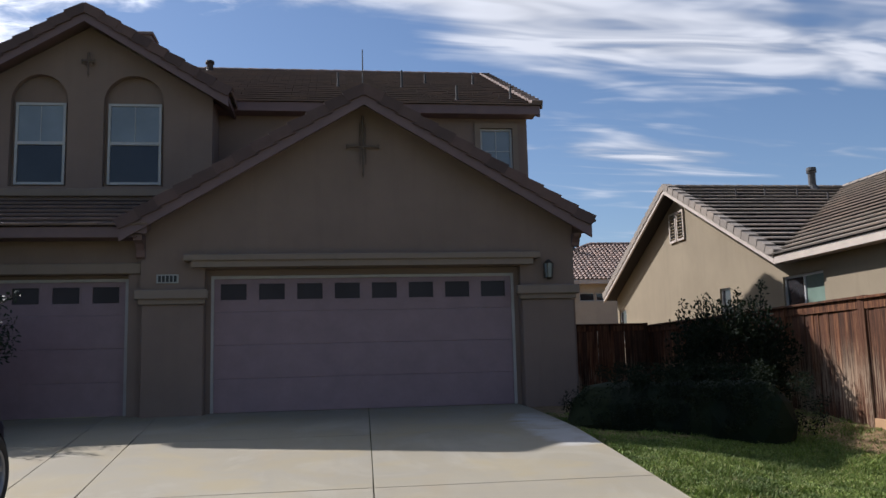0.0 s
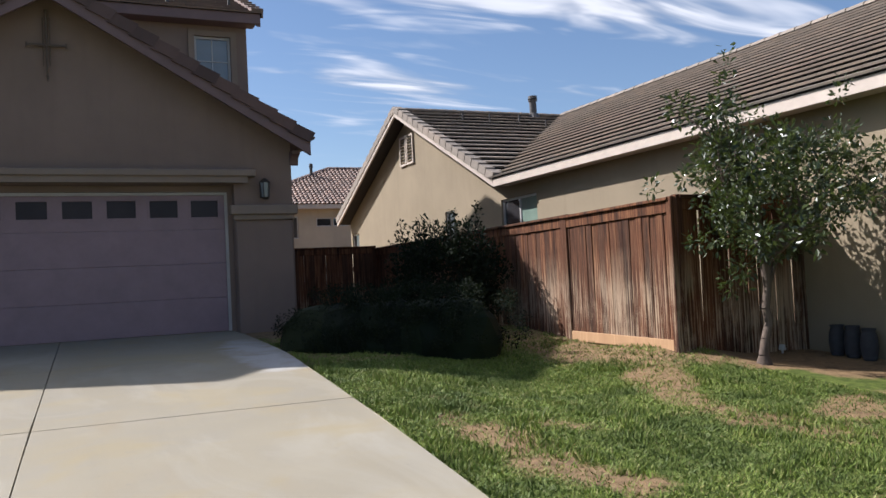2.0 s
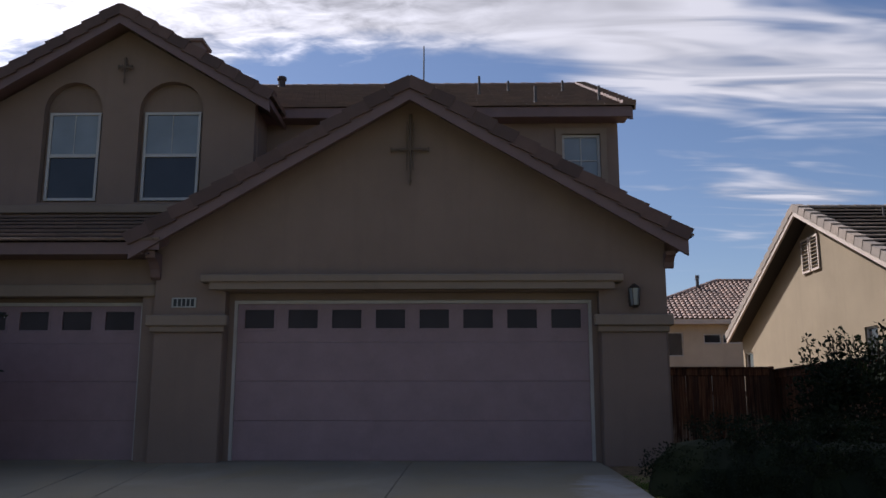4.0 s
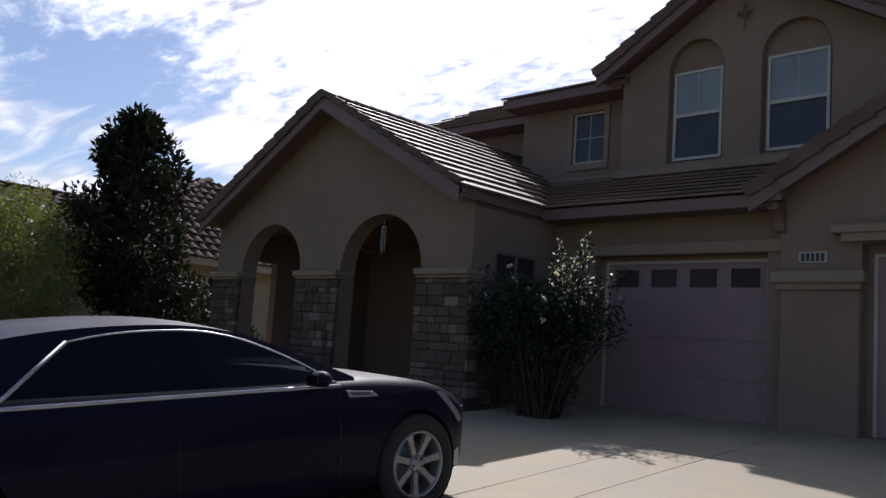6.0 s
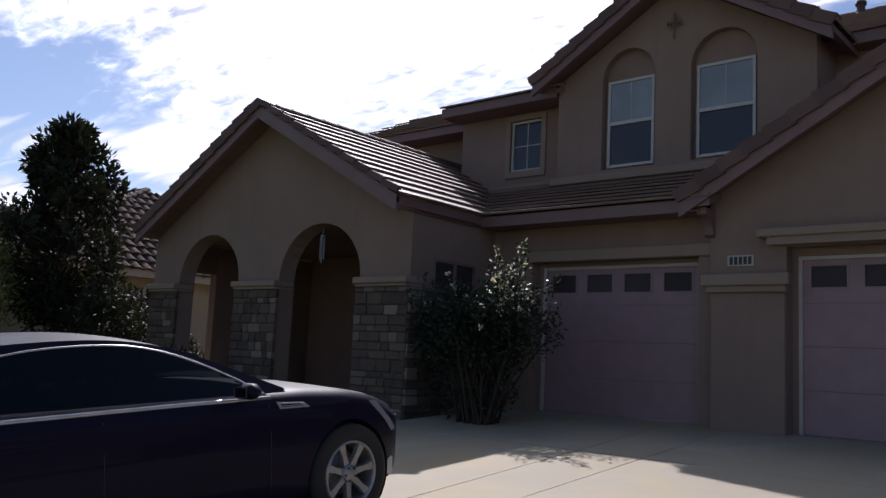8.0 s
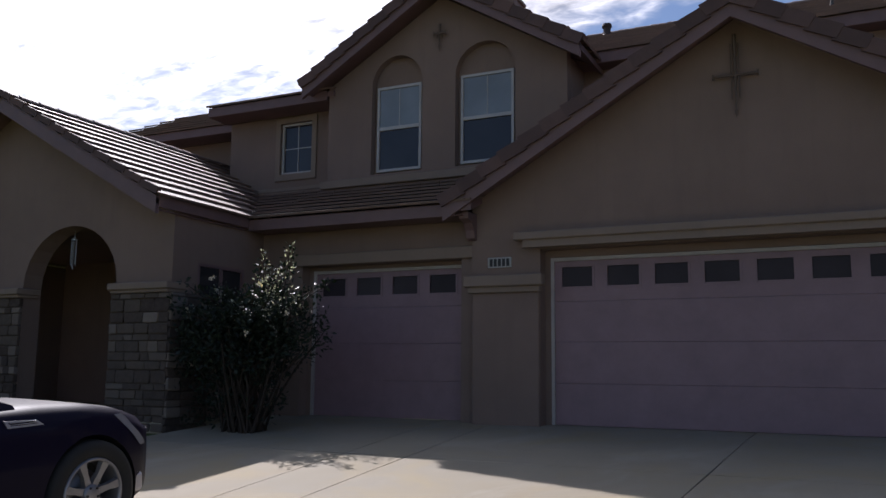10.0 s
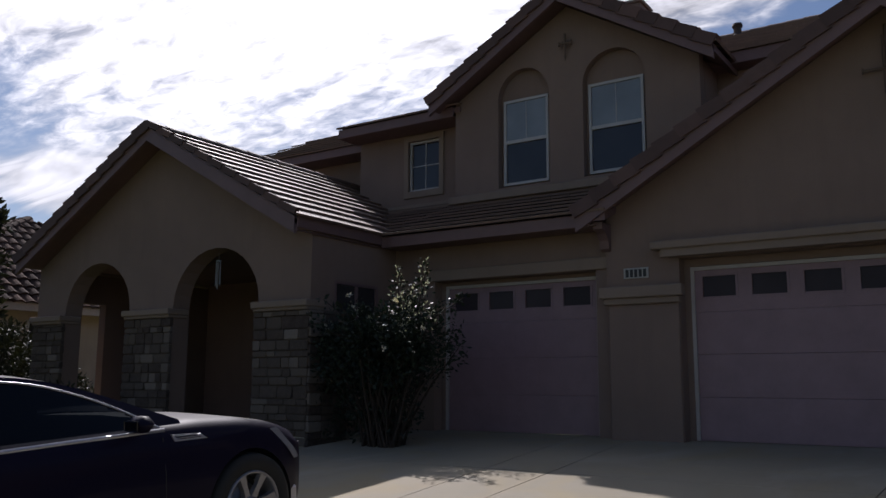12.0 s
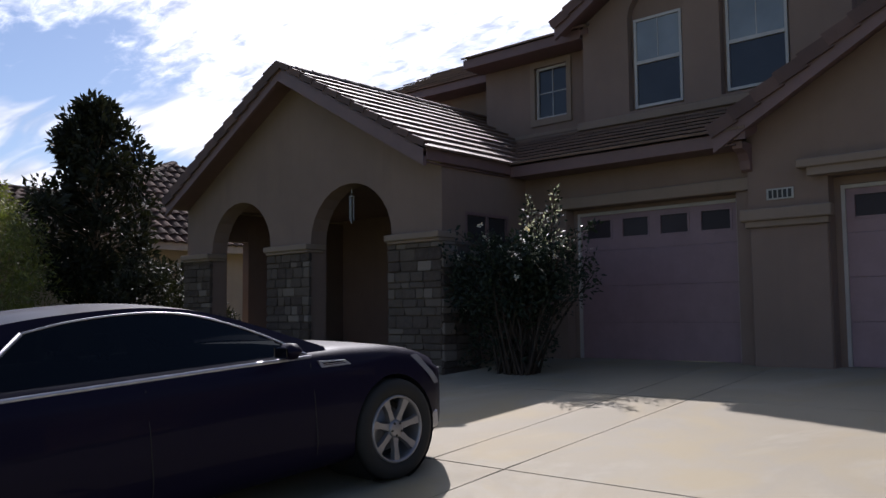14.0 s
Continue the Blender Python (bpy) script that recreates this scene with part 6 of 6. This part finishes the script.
def porch_shrub():
    t = empty("shrub", "tall glossy flowering shrub with white blossoms beside the single garage", "shrub")
    rng = random.Random(61)
    bm = bmesh.new()
    clumps = []
    glinting = []
    cx, cy = -3.55, -1.62
    for k in range(230):
        d = Vector((rng.gauss(0, 1), rng.gauss(0, 1), rng.gauss(0, 0.9))).normalized()
        q = Vector((cx, cy, 1.12)) + Vector((d.x * 1.10, d.y * 0.60, d.z * 0.68)) * rng.uniform(0.3, 1.0)
        clumps.append((q, rng.uniform(0.11, 0.20), 36))
        if k % 3 == 0:
            a = Vector((cx + rng.uniform(-0.3, 0.3), cy + rng.uniform(-0.2, 0.2), -0.15))
            mid = a.lerp(q, 0.55) + Vector((rng.uniform(-0.08, 0.08), rng.uniform(-0.06, 0.06), 0.12))
            tube(bm, a, mid, 0.02, 0.013, n=5, cap=False)
            tube(bm, mid, q, 0.013, 0.006, n=5, cap=False)
    for k in range(60):
        q = Vector((cx - 0.35 + rng.gauss(0, 0.33), cy + 0.1 + rng.gauss(0, 0.2), rng.uniform(0.0, 0.7)))
        clumps.append((q, 0.15, 22))
    # loose sprays that stick out of the crown
    for k in range(26):
        a = rng.uniform(0, 2 * math.pi)
        tip = Vector((cx + 1.15 * math.cos(a), cy + 0.7 * math.sin(a), rng.uniform(1.15, 1.85)))
        root = Vector((cx, cy, 1.12)).lerp(tip, 0.55)
        tube(bm, root, tip, 0.008, 0.003, n=4, cap=False)
        for f in (0.4, 0.6, 0.8, 1.0):
            clumps.append((root.lerp(tip, f), 0.06, 6))
    # two tall sprays of new leaves and a few short, whitened as sun glints
    for dx, dy, top, count in ((0.27, -0.1, 2.17, 10), (0.65, -0.05, 2.25, 10), (0.45, -0.15, 1.85, 7), (0.80, -0.1, 1.62, 6), (-0.46, -0.1, 1.75, 5), (0.05, -0.4, 1.50, 5), (0.58, -0.45, 1.42, 5), (-0.8, -0.2, 1.45, 4)):
        root = Vector((cx + dx * 0.7, cy, 1.1))
        tip = Vector((cx + dx, cy + dy, top))
        tube(bm, root, tip, 0.010, 0.004, n=5, cap=False)
        for f in range(count):
            at = tip.lerp(root, 0.075 * f)
            glinting.append((at + Vector((rng.uniform(-0.03, 0.03), 0, 0)), 0.035 + 0.016 * f, 5 + f))
            clumps.append((at, 0.06 + 0.02 * f, 4 + 2 * f))
    part("stem", bm, M_STEM, t)
    tagged(leaf_cloud("new_growth", t, M_GLINTLEAF, glinting, 0.05, 64, 0.45, up=0.5), kind="stuff")
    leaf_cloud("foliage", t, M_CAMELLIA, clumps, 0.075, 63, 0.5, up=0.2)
    for k in range(6):
        d = Vector((rng.gauss(0.2, 0.9), -abs(rng.gauss(0.3, 0.6)), rng.gauss(0.3, 0.6))).normalized()
        q = Vector((cx, cy, 1.1)) + Vector((d.x * 1.0, d.y * 0.72, d.z * 0.95))
        petals = []
        for p in range(6):
            petals.append((q + Vector((rng.uniform(-0.01, 0.01), rng.uniform(-0.01, 0.01), rng.uniform(-0.01, 0.01))), 0.012, 3))
        leaf_cloud("blossom", t, M_FLOWER, petals, 0.034, 70 + k, 0.8)


def low_shrub(name, label, centre, radii, mat, n, size, seed, base):
    t = empty(name, label, "shrub")
    rng = random.Random(seed)
    bm = bmesh.new()
    clumps = []
    c = Vector(centre)
    for k in range(n):
        d = Vector((rng.gauss(0, 1), rng.gauss(0, 1), rng.gauss(0, 0.9))).normalized()
        q = c + Vector((d.x * radii[0], d.y * radii[1], d.z * radii[2])) * rng.uniform(0.4, 1.0)
        clumps.append((q, 0.15, 36))
        if k % 5 == 0:
            tube(bm, (c.x + rng.uniform(-0.1, 0.1), c.y, base), q, 0.015, 0.006, n=5, cap=False)
    part("stem", bm, M_STEM, t)
    leaf_cloud("foliage", t, mat, clumps, size, seed + 1, 0.45, up=0.2)


dark_tree()
bamboo()
porch_shrub()
low_shrub("shrub", "dark green shrub beside the porch steps", (-12.95, -1.95, 0.95), (1.1, 0.8, 1.15), M_LEAFDARK, 130, 0.12, 81, -0.25)
low_shrub("shrub", "dark green shrub by the side of the porch", (-13.9, -0.9, 0.85), (0.9, 0.7, 1.1), M_LEAFDARK, 80, 0.12, 91, -0.15)
low_shrub("shrub", "dark green shrub beyond the porch", (-12.9, -0.4, 0.40), (0.8, 0.7, 0.55), M_LEAFDARK, 45, 0.12, 85, -0.1)
low_shrub("shrub", "low dark shrub in front of the porch pier", (-9.2, -3.0, 0.25), (1.1, 0.5, 0.45), M_LEAFDARK, 50, 0.08, 87, -0.25)

# ---- fittings on the house ----
bm = bmesh.new()
box(bm, 5.40, 5.52, -0.02, 0.0, 2.06, 2.30, 0.01)
tube(bm, (5.46, -0.02, 2.24), (5.46, -0.12, 2.30), 0.012, n=6)
tube(bm, (5.46, -0.12, 2.30), (5.46, -0.12, 2.36), 0.085, 0.02, n=8)
tube(bm, (5.46, -0.12, 2.03), (5.46, -0.12, 2.06), 0.03, 0.06, n=8)
for k in range(6):
    a = math.pi * k / 3
    tube(bm, (5.46 + 0.06 * math.cos(a), -0.12 + 0.06 * math.sin(a), 2.06), (5.46 + 0.08 * math.cos(a), -0.12 + 0.08 * math.sin(a), 2.30), 0.006, n=4)
lantern = tagged(new("wall_lantern"), "dark metal wall lantern beside the garage", "lantern")
part("lantern_body", bm, M_IRON, lantern)
bm = bmesh.new()
tube(bm, (5.46, -0.12, 2.065), (5.46, -0.12, 2.295), 0.052, 0.070, n=6)
part("lantern_glass", bm, M_SHADE, lantern)


def iron_cross(name, label, x, y, z0, z1, arm, zc, t):
    """A wrought-iron wall ornament: an upright, a crossbar and scrolls, held off the wall."""
    o = tagged(new(name), label, "wall ornament")
    bm = bmesh.new()
    tube(bm, (x, y, z0), (x, y, z1), t * 0.5, t, n=6)
    tube(bm, (x, y, z0 + 0.02), (x, y, z0 - 0.07), t, 0.003, n=6)
    part("upright", bm, M_ORNAMENT, o)
    bm = bmesh.new()
    tube(bm, (x - arm, y, zc), (x + arm, y, zc), t * 0.8, n=6)
    part("crossbar", bm, M_ORNAMENT, o)
    for sx in (-1, 1):
        bm = bmesh.new()
        tube(bm, (x + sx * 0.045, y, z0 + 0.16), (x + sx * 0.045, y, z1 - 0.12), t * 0.4, n=5)
        tube(bm, (x + sx * arm, y, zc - 0.035), (x + sx * arm, y, zc + 0.035), t * 0.6, n=5)
        part("side_bar", bm, M_ORNAMENT, o)
    bm = bmesh.new()
    tube(bm, (x, y, zc), (x, y + 0.06, zc), t * 0.6, n=5)
    part("bracket", bm, M_ORNAMENT, o)


iron_cross("wall_ornament", "faint brown iron cross ornament on the gable", 2.41, -0.06, 3.82, 4.80, 0.26, 4.28, 0.022)
iron_cross("wall_ornament", "small dark iron ornament high on the upper gable", -2.43, 1.64, 6.02, 6.42, 0.11, 6.26, 0.024)

plate = tagged(boxed("house_sign", -0.86, -0.52, -0.018, 0.0, 2.055, 2.195, M_PLATE, bevel=0.004), "small white plate with dark bars on the wall", "sign")
for k in range(5):
    x = -0.83 + k * 0.060
    boxed("bar", x, x + 0.042, -0.0215, -0.0185, 2.075, 2.175, M_INK, plate, bevel=0)

chime = tagged(new("wind_chime"), "silver tube wind chime hanging in the porch arch", "wind chime")
bm = bmesh.new()
tube(bm, (-6.88, -1.60, 2.55), (-6.88, -1.60, 2.57), 0.045, n=12)
tube(bm, (-6.88, -1.60, 2.57), (-6.88, -1.60, 2.76), 0.004, n=4)
part("ring", bm, M_STEEL, chime)
for k, L in enumerate((0.34, 0.38, 0.42, 0.36, 0.40)):
    a = 2 * math.pi * k / 5
    bm = bmesh.new()
    tube(bm, (-6.88 + 0.036 * math.cos(a), -1.60 + 0.036 * math.sin(a), 2.54 - L), (-6.88 + 0.036 * math.cos(a), -1.60 + 0.036 * math.sin(a), 2.54), 0.006, n=8)
    part("tube", bm, M_STEEL, chime)

# pipes, flue and aerial on the roofs
for x, y, high in ((2.08, 4.7, 0.30), (3.51, 4.7, 0.38), (4.15, 5.6, 0.22), (5.30, 5.6, 0.22), (4.45, 2.75, 0.29), (5.60, 2.9, 0.28)):
    roof_peg((x, y, 5.80 + (y - 2.28) * 0.4579), high, roof, 0.025)
vent_pipe((-1.10, 7.5, 8.13), 0.30, 0.085, plain("dull brown metal", (0.07, 0.05, 0.045), 0.7, 0.3), parent=roof)
bm = bmesh.new()
tube(bm, (2.51, 1.95, 5.1), (2.51, 1.95, 6.72), 0.016, 0.010, n=6)
tube(bm, (2.51, 1.95, 5.15), (2.51, 1.95, 5.32), 0.05, 0.03, n=8)
part("aerial", bm, M_PIPE, roof)
bm = bmesh.new()
box(bm, -2.02, -1.62, 3.0, 3.5, 6.75, 7.33, 0.02)
box(bm, -2.06, -1.58, 2.96, 3.54, 7.31, 7.38, 0.015)
part("roof_vent", bm, M_TILE, roof)

# pots by the neighbour's wall
for x, y, h, r in ((10.95, -5.98, 0.38, 0.10), (10.95, -6.20, 0.39, 0.105), (10.94, -6.43, 0.38, 0.10)):
    p = tagged(new("plant_pot"), "dark glazed pot standing by the wall", "pot", group="pots by the wall")
    bm = bmesh.new()
    z = grade(x, y) - 0.03
    prof = [(0.62, 0.0), (0.85, 0.15), (1.0, 0.45), (0.92, 0.75), (0.72, 0.9), (0.80, 1.0)]
    for (a, u), (b, v) in zip(prof, prof[1:]):
        tube(bm, (x, y, z + h * u), (x, y, z + h * v), r * a, r * b, n=14, cap=(u == 0.0))
    part("pot_body", bm, plain("dark glaze", (0.05, 0.05, 0.055), 0.75, 0.0, 0.15), p, smooth=True)
# low white path light under the tree
bm = bmesh.new()
tube(bm, (10.50, -5.55, -0.56), (10.50, -5.55, -0.43), 0.012, n=6)
tube(bm, (10.50, -5.55, -0.43), (10.50, -5.55, -0.37), 0.045, 0.035, n=10)
tagged(part("garden_light", bm, M_WHITE), "small white garden light under the tree", "garden light")


# ---- grass ----
def lawn():
    """Short blades in tufts over the lawn, thin where the soil shows."""
    rng = random.Random(90)
    verts, faces = [], []
    dry, dry_faces = [], []
    made = 0
    while made < 92000:
        s = rng.random()
        y = -15.5 + 14.5 * s
        if rng.random() > (y + 15.5) / 5.0:
            continue
        x = rng.uniform(drive_edge(max(min(y, 0), -17)) + 0.04, 9.4)
        if soil_at(x, y) > 0.66 + rng.gauss(0, 0.40):
            if rng.random() < 0.30:
                z = grade(x, y) - 0.035 + 0.03 * noise.noise(Vector((x * 0.9, y * 0.9, 0)))
                for b in range(3):
                    a, r = rng.uniform(0, 2 * math.pi), rng.uniform(0.02, 0.06)
                    px, py = x + rng.gauss(0, 0.03), y + rng.gauss(0, 0.03)
                    k = len(dry)
                    dry += [(px - 0.005 * math.sin(a), py + 0.005 * math.cos(a), z), (px + 0.005 * math.sin(a), py - 0.005 * math.cos(a), z), (px + r * math.cos(a), py + r * math.sin(a), z + rng.uniform(0.008, 0.03))]
                    dry_faces.append((k, k + 1, k + 2))
            continue
        z = grade(x, y) - 0.03 + 0.03 * noise.noise(Vector((x * 0.9, y * 0.9, 0)))
        for b in range(3):
            a = rng.uniform(0, 2 * math.pi)
            h = rng.uniform(0.015, 0.040) * (1.7 if noise.noise(Vector((x * 1.7, y * 1.7, 3.0))) > 0.12 else 1.0)
            w = rng.uniform(0.004, 0.008)
            px, py = x + rng.gauss(0, 0.015), y + rng.gauss(0, 0.015)
            lean = (rng.gauss(0, 0.025), rng.gauss(0, 0.025))
            k = len(verts)
            verts += [(px - w * math.cos(a), py - w * math.sin(a), z), (px + w * math.cos(a), py + w * math.sin(a), z), (px + lean[0], py + lean[1], z + h)]
            faces.append((k, k + 1, k + 2))
        made += 1
    tagged(link_mesh("grass", verts, faces, M_BLADE), "short patchy green lawn grass", "grass", kind="stuff")
    tagged(link_mesh("dry_grass", dry, dry_faces, M_STRAW), "dry straw-coloured grass on bare soil", "grass", kind="stuff")


lawn()
